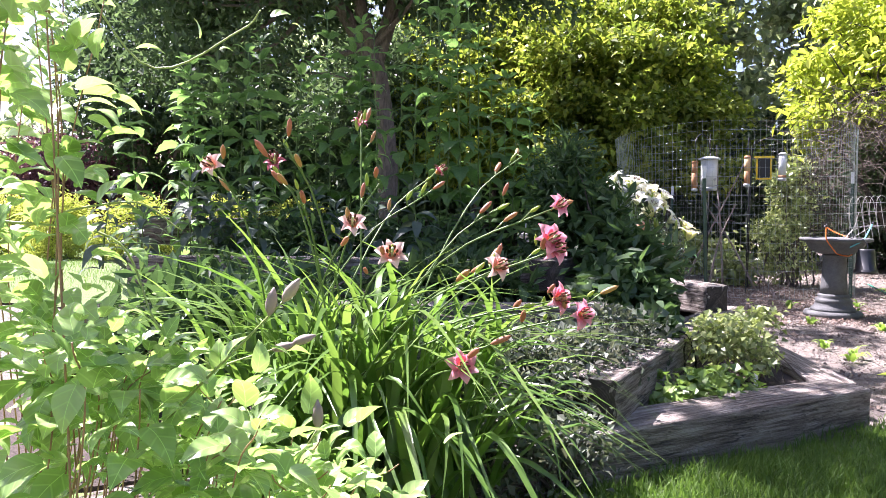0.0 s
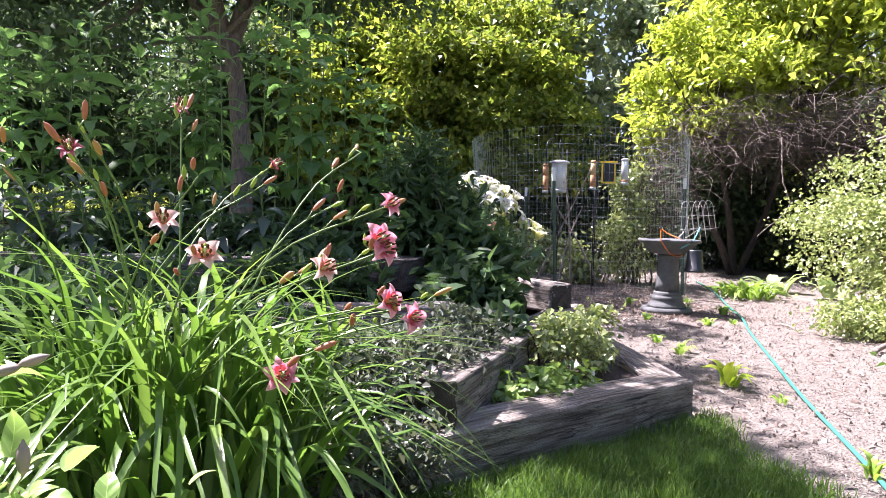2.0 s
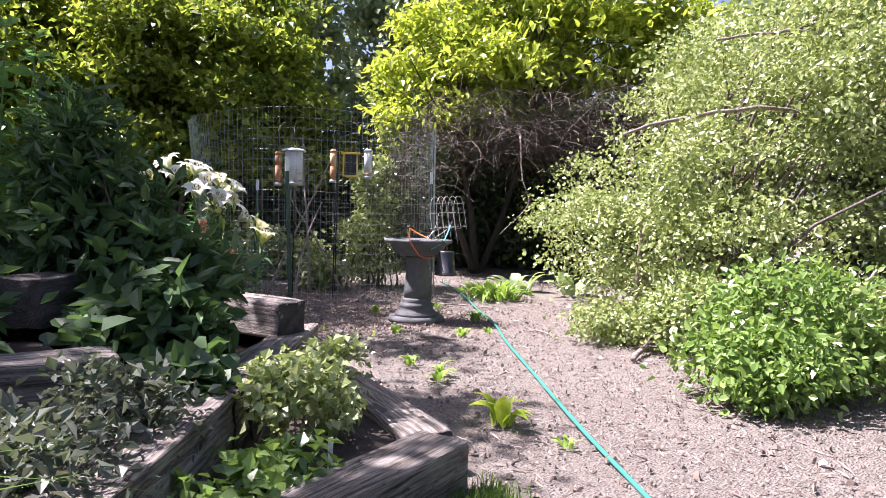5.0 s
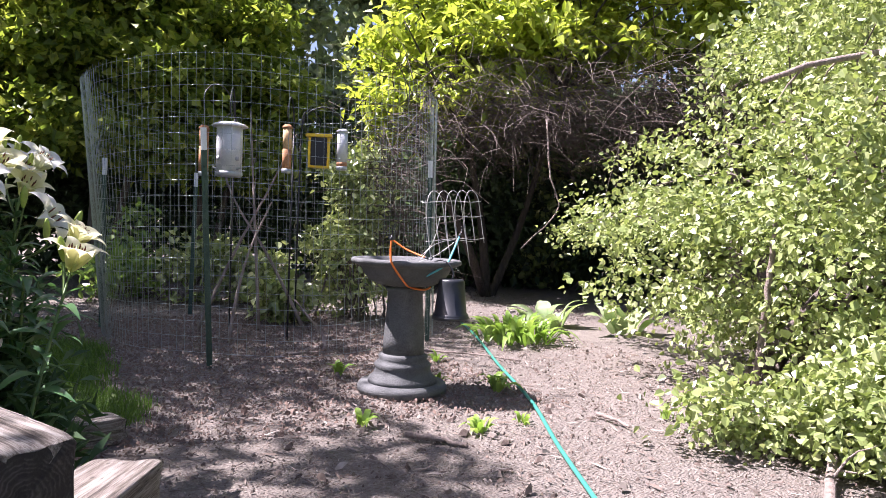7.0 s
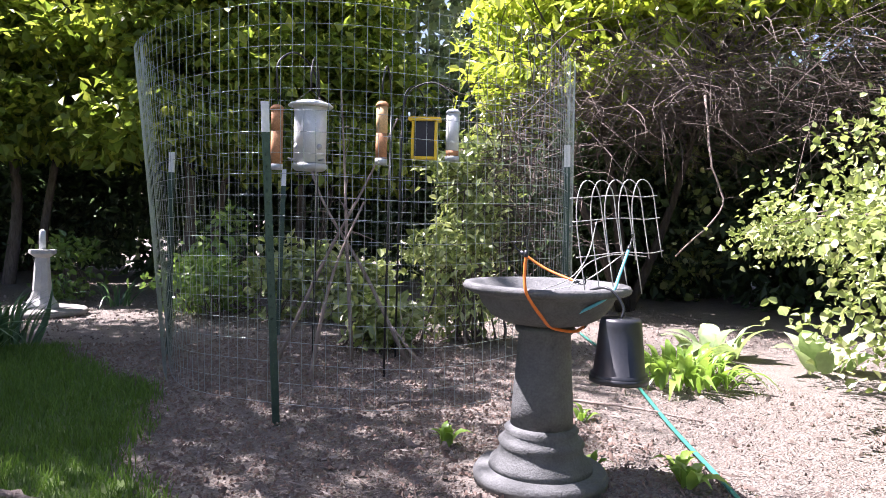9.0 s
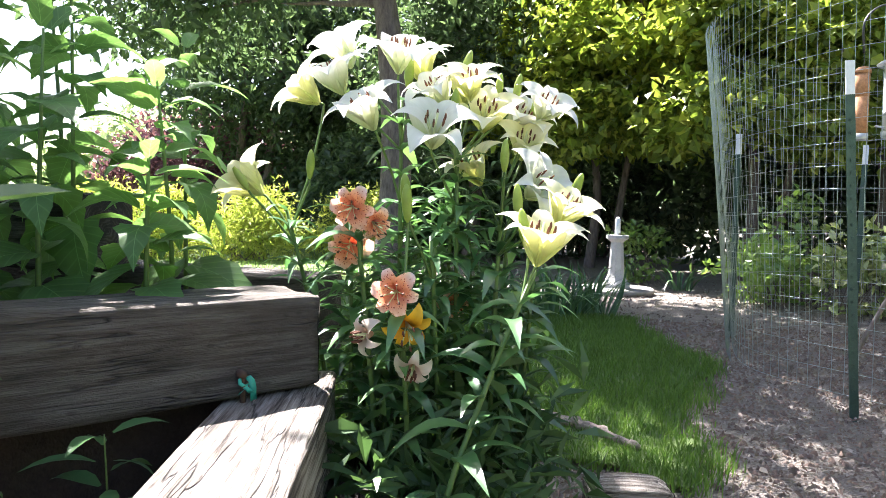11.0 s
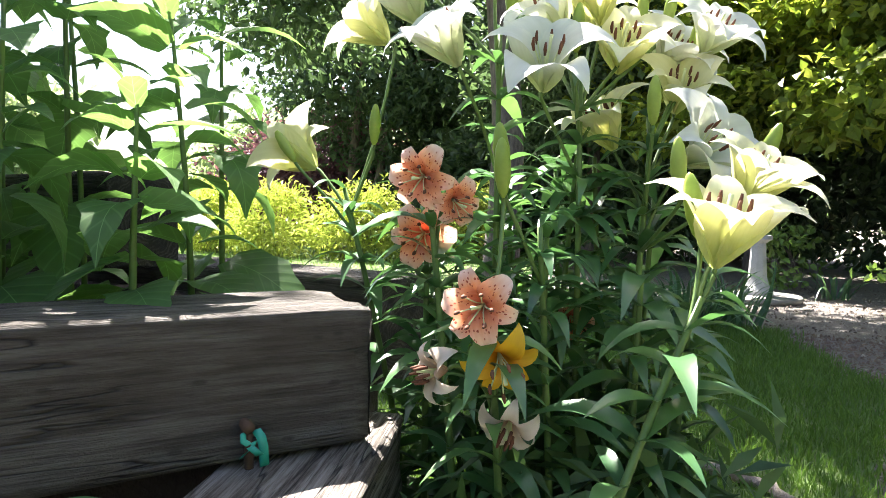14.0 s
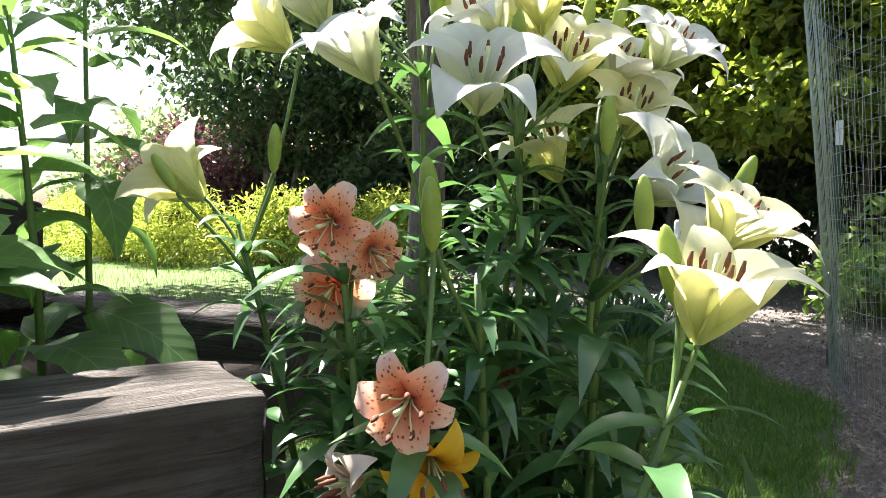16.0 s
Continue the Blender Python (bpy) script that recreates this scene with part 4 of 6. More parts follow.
# ---- feeders on crook poles ----
M_feeder = plain("clouded_clear_plastic", (0.60, 0.62, 0.62), 0.3, var=0.18, scale=20)
M_seed = plain("bird_seed", (0.42, 0.20, 0.09), 0.8, var=0.5, scale=80)
M_seed_pale = plain("pale_seed", (0.62, 0.40, 0.2), 0.8, var=0.4, scale=80)
M_yellow = plain("yellow_paint", (0.80, 0.55, 0.02), 0.4, var=0.12)
M_cage = plain("black_mesh", (0.025, 0.025, 0.028), 0.6, var=0.4, scale=60)
M_grey_plastic = plain("grey_plastic", (0.42, 0.44, 0.45), 0.4, var=0.15)
M_rod = plain("black_iron_rod", (0.04, 0.04, 0.04), 0.5, 0.5, var=0.3)


def crook(x, y, top, ends):
    t = thing("crook_pole", (x, y, 0), "thin dark iron crook pole standing in the enclosure", "crook pole")
    add("pole", mesh_any("pole", [tube([(0, 0, -.05), (0, 0, top * .5), (.005, 0, top)], .008, 8)], True), M_rod, t)
    for ex, ey, ez in ends:
        dx, dy = ex - x, ey - y
        add("arm", mesh_any("arm", [tube(curve_pts([(.005, 0, top), (dx * .15, dy * .15, top + .16), (dx * .6, dy * .6, top + .22), (dx, dy, top + .12), (dx, dy, ez)], 22), .006, 8)], True), M_rod, t)


crook(3.36, 9.15, 1.75, [(3.27, 8.91, 1.76), (3.06, 8.8, 1.70)])
crook(4.02, 9.5, 1.75, [(4.24, 9.62, 1.82), (4.33, 9.28, 1.80)])
crook(3.78, 8.95, 1.70, [(3.66, 8.72, 1.74)])


def hook_wire(z0, z1):
    return tube([(0, 0, z0), (0.004, 0, (z0 + z1) / 2), (0, 0, z1)], .002, 5)


f1 = thing("bird_feeder", (3.27, 8.91, 1.272), "white clouded plastic seed feeder with wide roof", "bird feeder", "hanging bird feeders")
add("roof", mesh_any("roof", [lathe([(0, .335), (.118, .335), (.122, .342), (.11, .352), (.07, .366), (0, .372)], 32)], True), M_feeder, f1, "pale domed roof")
add("tube", mesh_any("tube", [lathe([(0, .04), (.088, .04), (.088, .335), (0, .335)], 32)], True), M_feeder, f1)
add("base", mesh_any("base", [lathe([(0, 0), (.078, 0), (.092, .012), (.092, .035), (0, .042)], 32)], True), M_grey_plastic, f1)
for k in range(4):
    a = k * math.pi / 2 + .4
    add("perch", mesh_any("perch", [tube([(.09 * math.cos(a), .09 * math.sin(a), .05), (.135 * math.cos(a), .135 * math.sin(a), .055)], .005, 6)], True), M_grey_plastic, f1)
    add("port", mesh_any("port", [tube([(.088 * math.cos(a), .088 * math.sin(a), .12), (.093 * math.cos(a), .093 * math.sin(a), .12)], .016, 10)], True), M_grey_plastic, f1)
add("wire", mesh_any("wire", [tube([(-.1, 0, .345), (0, 0, .43)], .002, 5), tube([(.1, 0, .345), (0, 0, .43)], .002, 5)]), M_rod, f1)


f1.scale = (1.1, 1.1, 1.13)


def tube_feeder(at, h, r, seed_mat, label, level=.55):
    t = thing("tube_feeder", at, label, "bird feeder", "hanging bird feeders")
    add("seed", mesh_any("seed", [lathe([(0, .03), (r, .03), (r, .03 + h * level), (0, .03 + h * level)], 20)], True), M_seed, t, "dark seed filling")
    add("tube", mesh_any("tube", [lathe([(0, .03 + h * level), (r, .03 + h * level), (r, h), (0, h)], 20)], True), seed_mat, t)
    add("cap", mesh_any("cap", [lathe([(0, h), (r * 1.15, h), (r * 1.15, h + .012), (r * .7, h + .03), (0, h + .032)], 20)], True), M_grey_plastic if seed_mat is M_feeder else M_seed, t)
    add("base", mesh_any("base", [lathe([(0, 0), (r * 1.1, 0), (r * 1.1, .032), (0, .034)], 20)], True), M_grey_plastic, t)
    add("wire", mesh_any("wire", [hook_wire(h + .03, h + .1)]), M_rod, t)
    return t


tube_feeder((3.06, 8.8, 1.26), .34, .034, M_seed, "slim tube feeder filled with brown seed")
tube_feeder((3.66, 8.72, 1.32), .34, .034, M_seed_pale, "slim tube feeder, half full of pale seed", .45)
tube_feeder((4.33, 9.28, 1.42), .33, .046, M_feeder, "grey tube feeder with rounded cap", .12)
f2 = thing("suet_feeder", (4.24, 9.62, 1.45), "yellow framed black mesh feeder", "bird feeder", "hanging bird feeders")
for nm, bx in (("side", (-.085, 0, .14, .02, .09, .28)), ("side", (.085, 0, .14, .02, .09, .28)), ("sill", (0, 0, .01, .15, .1, .02)), ("roof", (0, 0, .295, .24, .12, .028))):
    add(nm, mesh_any(nm, [box(*bx, .004)]), M_yellow, f2)
add("mesh", mesh_any("mesh", [box(0, 0, .15, .148, .07, .258, .006)]), M_cage, f2, "black mesh panel")
add("wire", mesh_any("wire", [hook_wire(.308, .37)]), M_rod, f2)
f2.rotation_euler = (0, 0, radians(-25))

# dead sticks leaning inside the wire
r = np.random.default_rng(5)
for i, (a, b) in enumerate([((3.2, 9.6, 0), (4.05, 9.7, 1.75)), ((4.05, 9.3, 0), (3.35, 9.8, 1.6)), ((3.7, 9.5, 0), (3.6, 9.6, 1.9)), ((3.3, 8.9, 0), (3.62, 8.95, 1.1)), ((3.9, 8.4, 0.0), (3.75, 8.7, .35))]):
    t = thing("dead_branch", a, "bare dead branch leaning inside the wire", "branch")
    a, b = np.array(a), np.array(b)
    p = curve_pts([a, a * .6 + b * .4 + r.normal(size=3) * .05, a * .3 + b * .7 + r.normal(size=3) * .05, b], 14)
    add("stem", mesh_any("stem", [tube(p - a, np.linspace(.016, .006, 14), 7)], True), M_dead, t)
    for k in range(7):
        s = p[5 + k]
        add("twig", mesh_any("twig", limbs(s - a, [s - a + r.normal(size=3) * .14 + np.array((0, 0, .12))], .005, 100 + k, sides=5), True), M_dead, t)

# ---- sundial pedestal ----
M_pale_stone = plain("pale_concrete", (0.38, 0.38, 0.37), 0.85, var=0.25, scale=12, bumpy=0.4)
dial = thing("pedestal", (1.32, 12.35, 0), "grey concrete pedestal on a round slab", "pedestal")
add("slab", mesh_any("slab", [lathe([(0, 0), (.40, 0), (.405, .03), (.39, .05), (0, .055)], 40)], True), plain("worn_slab", (0.22, 0.21, 0.19), 0.9, var=0.4, bumpy=0.5), dial)
add("shaft", mesh_any("shaft", [lathe([(0, .05), (.15, .05), (.145, .09), (.105, .15), (.085, .22), (.07, .45), (.066, .54), (.09, .56), (.12, .58), (.12, .615), (0, .62)], 8)]), M_pale_stone, dial)
add("spike", mesh_any("spike", [lathe([(0, .615), (.032, .615), (.028, .79), (.012, .81), (0, .812)], 12)], True), M_white_tip, dial, "white upright cap")

# ---- single leaves and petals, shared meshes ----
def blade(name, L, W, rise, fall, n=7, fold=0.25, lobes=0.0, base_w=0.15, shape=0.9, twist=0.0):
    """A leaf along +x: half-widths follow a lens, the midrib rises and then falls."""
    v, f = [], []
    for i in range(n + 1):
        s = i / n
        w = W * 0.5 * (math.sin(math.pi * min(1, s ** shape)) * (1 - base_w) + base_w * (1 - s))
        if lobes and 0 < i < n:
            w *= 1 + lobes * (1 if i % 2 else -1)
        z = rise * L * math.sin(s * math.pi * 0.6) - fall * L * s * s
        x = L * (s - 0.25 * fall * s * s)
        a = twist * s
        v += [(x, w * math.cos(a), z + w * fold + w * math.sin(a)), (x, 0, z), (x, -w * math.cos(a), z + w * fold - w * math.sin(a))]
    for i in range(n):
        a = i * 3
        f += [(a, a + 1, a + 4, a + 3), (a + 1, a + 2, a + 5, a + 4)]
    return mesh_any(name, [(v, f)], True)


def orient(at, way, spin=0.0, s=1.0):
    """A pose whose x axis runs along way, top side up."""
    x = Vector(way).normalized()
    up = Vector((0, 0, 1)) if abs(x.z) < 0.97 else Vector((0, 1, 0))
    y = up.cross(x).normalized()
    z = x.cross(y)
    m = Matrix((x, y, z)).transposed().to_4x4() @ Matrix.Rotation(spin, 4, "X") @ Matrix.Diagonal((s, s, s, 1))
    m.translation = at
    return m


def polar(r, elev, az):
    return Vector((r * math.cos(elev) * math.cos(az), r * math.cos(elev) * math.sin(az), r * math.sin(elev)))


R = random.Random(12)
M_stem = plain("green_stem", (0.10, 0.17, 0.04), 0.5, var=0.3)
M_tall_leaf = leaf_mat("tall_broad_leaf", (0.085, 0.17, 0.055), (0.13, 0.25, 0.085), (0.21, 0.34, 0.125), 0.55, 0.45, island=False, veins=360, slant=1.1)
M_lily_leaf = leaf_mat("glossy_lily_leaf", (0.038, 0.10, 0.042), (0.07, 0.165, 0.062), (0.14, 0.27, 0.08), 0.35, 0.28, island=False, spec=0.7)
M_day_leaf = leaf_mat("daylily_strap_leaf", (0.055, 0.12, 0.02), (0.10, 0.20, 0.035), (0.19, 0.29, 0.07), 0.45, 0.3, island=False, spec=0.7)
M_clem_leaf = leaf_mat("clematis_leaf", (0.17, 0.31, 0.07), (0.27, 0.42, 0.13), (0.42, 0.54, 0.26), 0.45, 0.28, island=False, spec=0.8, veins=420, slant=.9)
M_iris = leaf_mat("iris_leaf", (0.05, 0.11, 0.06), (0.08, 0.165, 0.085), (0.13, 0.23, 0.11), 0.35, 0.35, island=False)

tall_leaves = [blade("leaf", 0.13, 0.085, .10, .35, 7, .18, .10, .45, .75), blade("leaf", 0.105, 0.07, .2, .6, 7, .2, .12, .45, .75), blade("leaf", 0.085, 0.045, .25, .2, 6, .25, .06, .3, .8)]
for me in tall_leaves:
    me.materials.append(M_tall_leaf)
blue_leaves = [blade("leaf", 0.20, 0.07, .15, .5, 6, .2, 0, .2, .8), blade("leaf", 0.14, 0.05, .3, .3, 6, .25, 0, .2, .8)]
for me in blue_leaves:
    me.materials.append(M_blue_leaf)


def stalk_plant(name, base, h, leaves, lean, n, label, category="plant", stem_r=0.007, group="", big=1.0, top=0.35):
    """An upright stem with single leaves set round it, larger below, upright at the tip."""
    t = thing(name, base, label, category, group)
    tip = Vector((lean[0], lean[1], h))
    p = curve_pts([(0, 0, -.03), (lean[0] * .2, lean[1] * .2, h * .35), (lean[0] * .6, lean[1] * .6, h * .7), tuple(tip)], 12)
    add("stem", mesh_any("stem", [tube(p, np.linspace(stem_r, stem_r * .4, 12), 7)], True), M_stem, t)
    az = R.uniform(0, 6)
    for k in range(n):
        s = 0.06 + 0.94 * (k + 0.5) / n
        q = Vector(p[min(11, int(s * 11.99))])
        az += 2.4
        elev = -0.25 + 1.35 * max(0, s - 0.45) + R.uniform(-.3, .3)
        size = big * (1.25 - (1 - top) * s) * R.uniform(.8, 1.2)
        add("leaf", leaves[-1] if s > 0.88 else R.choice(leaves), None, t, m=orient(q + polar(0.015, 0, az), polar(1, elev, az), R.uniform(-.4, .4), size))
    return t


# tall broad-leaved plants in the upper terrace
for x, y, h in [(1.33, 5.75, .42), (1.22, 5.95, .62), (1.10, 6.12, .72), (1.0, 5.85, .85), (.92, 5.6, .8), (.8, 6.0, 1.2), (.72, 5.75, 1.3), (.6, 5.5, 1.3), (.98, 5.45, .6), (.45, 5.85, 1.75), (.2, 5.7, 2.0), (0, 5.9, 1.95),
                (.3, 6.05, 2.1), (.75, 5.3, .9), (-.3, 5.75, 1.8), (-.6, 5.8, 1.5), (.1, 5.4, 1.85), (-.15, 5.5, 1.95), (.05, 5.65, 2.1), (-.1, 6.1, 2.05), (.22, 5.35, 1.9), (.35, 5.6, 1.8), (-.4, 5.35, 1.7), (1.12, 5.66, .66), (.55, 5.95, 1.5)]:
    stalk_plant("tall_plant", (x, y, .58), h, tall_leaves, (R.uniform(-.06, .06), R.uniform(-.05, .05)), int(16 + 13 * h), "tall green plant with broad toothed leaves", group="tall plants of the upper terrace", big=1.4, top=.55)
for i in range(15):
    x, y = -2.3 + 1.9 * i / 15 + R.uniform(-.08, .08), 5.5 + .6 * R.random()
    stalk_plant("tall_plant", (x, y, .58), 1.35 + .35 * R.random() + .25 * (i > 10), tall_leaves, (R.uniform(-.1, .1), R.uniform(-.08, .08)), 46, "tall green plant with broad drooping leaves", group="tall plants of the upper terrace", big=1.6, top=.6)
for i in range(11):
    x, y = -2.3 + .24 * i + R.uniform(-.1, .1), 4.85 + .4 * R.random()
    stalk_plant("leafy_perennial", (x, y, .58), R.uniform(.35, .6), blue_leaves, (R.uniform(-.1, .1), R.uniform(-.1, .1)), 34, "dark leafy perennial on the upper terrace", group="perennials of the upper terrace", big=1.0, top=.6)

# lower perennials of the beds
bush("peony", (1.28, 4.75, .18), [(1.25, 4.65, .55, .30, .40, .33), (1.05, 5.0, .75, .30, .35, .45), (1.22, 4.80, .46, .2, .2, .24)], 3800, 0.12, M_bed_leaf, 201, "dark green peony clump in the bed", stems=22, spread=0.07, gap=-0.6, aspect=0.38, oval=True)
M_lobed = leaf_mat("lobed_leaf", (0.10, 0.20, 0.03), (0.17, 0.29, 0.05), (0.30, 0.40, 0.09), 0.45, 0.35, island=False, spec=0.6, veins=420, slant=1.0)
lobed = [blade("leaf", .12, .062, .15, .45, 9, .2, .2, .3, .8), blade("leaf", .095, .05, .25, .25, 9, .22, .22, .3, .8)]
for me in lobed:
    me.materials.append(M_lobed)
for x, y, h in ((1.30, 5.16, .40), (1.22, 5.08, .46), (1.36, 5.12, .28), (1.17, 5.16, .36), (1.25, 5.22, .30)):
    stalk_plant("chrysanthemum", (x, y, .19), h, lobed, (.03, .03), 26, "bright green lobed leaves beside the beam", big=1.0, top=.7, stem_r=.004)
bush("evergreen_bush", (0.95, 4.95, .45), [(0.98, 5.0, 1.0, .26, .28, .42), (0.92, 4.95, 1.3, .16, .16, .25)], 2600, 0.09, M_bed_leaf, 203, "dense dark upright bush on the terrace", stems=14, spread=0.06, gap=-0.7, aspect=0.25)
bush("cranesbill", (1.12, 4.05, .18), [(1.12, 4.1, .42, .26, .24, .16), (1.28, 4.35, .42, .2, .24, .18), (1.20, 3.85, .36, .16, .14, .10)], 1000, 0.10, M_bed_leaf, 204, "low dark cranesbill with round leaves", stems=12, spread=0.06, gap=-0.7, aspect=0.9, flat=0.6, oval=True)
bush("catmint", (0.62, 2.95, .18), [(0.66, 3.0, .36, .28, .24, .16), (0.94, 3.4, .38, .22, .26, .13), (0.42, 2.75, .34, .28, .24, .18), (0.5, 3.3, .34, .4, .25, .14), (.05, 2.9, .34, .4, .25, .18)], 9500, 0.04, M_cat_leaf, 205, "grey-green catmint spilling over the tie", stems=40, root=.25, spread=0.05, gap=-0.5, aspect=0.6, gap_scale=5)
bush("catmint", (0.55, 2.42, .0), [(0.58, 2.42, .18, .16, .08, .14), (0.30, 2.30, .20, .22, .10, .16)], 1500, 0.035, M_cat_leaf, 206, "faded catmint sprays hanging over the edging", stems=40, root=.25, spread=0.05, gap=-0.35, aspect=0.6, gap_scale=5)
bush("strawberry_plant", (1.28, 3.25, .11), [(1.15, 3.10, .22, .18, .10, .06), (1.40, 3.28, .22, .16, .12, .06)], 520, 0.048, M_fresh_leaf, 207, "fresh green strawberry plants behind the tie", stems=16, spread=0.03, gap=-0.9, aspect=0.95, flat=0.8)
bush("columbine", (1.68, 3.72, .11), [(1.66, 3.70, .30, .22, .20, .16), (1.82, 3.95, .32, .16, .18, .16), (1.55, 3.62, .36, .14, .14, .12)], 1500, 0.036, M_silver_leaf, 208, "pale grey-green columbine leaves in the corner bed", stems=22, spread=0.04, gap=-0.8, aspect=0.9, flat=0.5)
bush("fern_clump", (-0.9, 3.2, .18), [(-0.9, 3.1, .42, .55, .4, .26), (-0.2, 3.25, .36, .45, .3, .2)], 2400, 0.11, M_bed_leaf, 209, "dark leafy undergrowth behind the daylilies", stems=20, spread=0.08, gap=-0.7, aspect=0.4)
bush("fern_clump", (-0.4, 4.25, .42), [(-0.9, 4.2, .55, .6, .25, .16), (0.2, 4.25, .55, .45, .22, .15)], 2000, 0.10, M_bed_leaf, 210, "dark leafy growth on the middle terrace", stems=20, spread=0.08, gap=-0.6, aspect=0.4)
bush("fern_clump", (-0.6, 5.3, .57), [(-0.9, 5.3, .72, .8, .4, .16), (0.2, 5.2, .70, .4, .35, .14)], 2200, 0.10, M_bed_leaf, 211, "leafy growth on the upper terrace", stems=20, spread=0.08, gap=-0.6, aspect=0.4)
small_leaf = [blade("leaf", 0.07, 0.022, .1, .3, 5, .2, 0, .2, .8)]
small_leaf[0].materials.append(M_lily_leaf)
stalk_plant("seedling", (1.50, 5.50, .19), .29, small_leaf, (.01, -.02), 18, "small dark seedling under the beam", stem_r=.003, big=1.45, top=.7)
stalk_plant("seedling", (1.40, 5.40, .19), .20, small_leaf, (-.02, -.01), 14, "small dark seedling under the beam", stem_r=.003)

# ---- lilies ----
def petal_mat(name, inner, outer, tip, spots=False, trans=0.45):
    """Petal pigment: throat to tip along the petal, a darker midrib, and freckles where the kind has them."""
    m, nt, b = nodes(name)
    mul = nt.nodes.new("ShaderNodeAttribute")
    mul.attribute_name = "along"
    col = ramp(nt, mul.outputs["Fac"], [(0.10, inner), (0.50, outer), (0.82, tip)] if spots else [(0.12, inner), (0.45, outer), (0.80, tip)])
    fine = tex_noise(nt, coords(nt, "Object", (8, 160, 30)), 1.0, 4)
    col = mixc(nt, 0.22, col, ramp(nt, fine, [(0.35, tuple(c * .72 for c in outer)), (0.65, tip)]))
    if spots:
        vo = nt.nodes.new("ShaderNodeTexVoronoi")
        vo.inputs["Scale"].default_value = 1.0
        link(nt, coords(nt, "Object", (120, 210, 120)), vo.inputs["Vector"])
        s = ramp(nt, vo.outputs["Distance"], [(0.20, (0.9, 0.9, 0.9)), (0.28, (0, 0, 0))])
        gate = ramp(nt, mul.outputs["Fac"], [(0.62, (1, 1, 1)), (0.9, (0.0, 0.0, 0.0))])
        col = mixc(nt, mixc(nt, 1.0, s, gate, "MULTIPLY"), col, (0.35, 0.04, 0.02))
    link(nt, col, b.inputs["Base Color"])
    b.inputs["Roughness"].default_value = 0.5
    t = nt.nodes.new("ShaderNodeBsdfTranslucent")
    link(nt, col, t.inputs[0])
    mx = nt.nodes.new("ShaderNodeMixShader")
    mx.inputs[0].default_value = trans
    link(nt, b.outputs[0], mx.inputs[1])
    link(nt, t.outputs[0], mx.inputs[2])
    link(nt, mx.outputs[0], nt.nodes["Material Output"].inputs[0])
    return m


P_white = petal_mat("white_lily_petal", (0.55, 0.62, 0.26), (0.74, 0.75, 0.64), (0.78, 0.79, 0.75))
P_cream = petal_mat("cream_yellow_lily_petal", (0.58, 0.62, 0.18), (0.76, 0.75, 0.40), (0.80, 0.79, 0.58))
P_orange = petal_mat("salmon_lily_petal", (0.62, 0.11, 0.03), (0.88, 0.32, 0.14), (0.93, 0.76, 0.69), True)
P_pale = petal_mat("pale_pink_lily_petal", (0.55, 0.28, 0.14), (0.80, 0.66, 0.55), (0.86, 0.76, 0.68))
P_gold = petal_mat("golden_lily_petal", (0.62, 0.22, 0.01), (0.82, 0.42, 0.02), (0.86, 0.55, 0.04))
P_day = petal_mat("pink_daylily_petal", (0.62, 0.36, 0.10), (0.72, 0.14, 0.24), (0.88, 0.42, 0.50))
P_peach = petal_mat("peach_daylily_petal", (0.65, 0.42, 0.12), (0.80, 0.36, 0.32), (0.88, 0.64, 0.60))
P_plum = petal_mat("plum_daylily_petal", (0.55, 0.30, 0.05), (0.28, 0.04, 0.08), (0.45, 0.12, 0.16))
M_anther = plain("brown_anther", (0.13, 0.045, 0.02), 0.8, var=0.3)
M_filament = plain("pale_green_filament", (0.62, 0.66, 0.35), 0.5, var=0.1)
M_bud = leaf_mat("green_lily_bud", (0.22, 0.32, 0.05), (0.32, 0.42, 0.08), (0.42, 0.50, 0.14), 0.25, 0.4, island=False)
M_pink_bud = leaf_mat("reddish_daylily_bud", (0.38, 0.13, 0.10), (0.45, 0.22, 0.12), (0.40, 0.30, 0.10), 0.25, 0.45, island=False)
M_grey_bud = leaf_mat("mauve_clematis_bud", (0.30, 0.24, 0.22), (0.36, 0.29, 0.27), (0.42, 0.36, 0.30), 0.2, 0.6, island=False)


def petal(name, L, W, flare, curl, n=10, ruffle=0.025, rest=0):
    """A petal: leaves the throat upwards (z), flares outward (x), and curls back by curl at its tip."""
    v, f = [], []
    x = z = 0.0
    for i in range(n + 1):
        s = i / n
        a = math.radians(rest + (78 - rest) * (1 - s) ** flare) - math.radians(curl) * max(0, s - .45) ** 1.3
        if i:
            x += L / n * math.cos(a)
            z += L / n * math.sin(a)
        w = W * 0.5 * (0.18 * (1 - s) + math.sin(math.pi * s ** 0.85) ** 1.05) if s < 1 else 0.0008
        for j in range(5):
            u = (j - 2) / 2
            v.append((x, u * w, z + abs(u) * w * 0.35 + ruffle * w * math.sin(9 * s + 2.5 * u) * abs(u)))
    for i in range(n):
        for j in range(4):
            a = i * 5 + j
            f.append((a, a + 1, a + 6, a + 5))
    me = mesh_any(name, [(v, f)], True)
    me.attributes.new("along", "FLOAT", "POINT").data.foreach_set("value", [i // 5 / n for i in range(len(v))])
    return me


def petal_set(L, W, flare, curl, mat, slim=0.72, rest=0):
    ms = [petal("petal", L, W, flare, curl, rest=rest), petal("petal", L * .98, W * slim, flare, curl * 1.1, rest=rest)]
    for me in ms:
        me.materials.append(mat)
    return ms


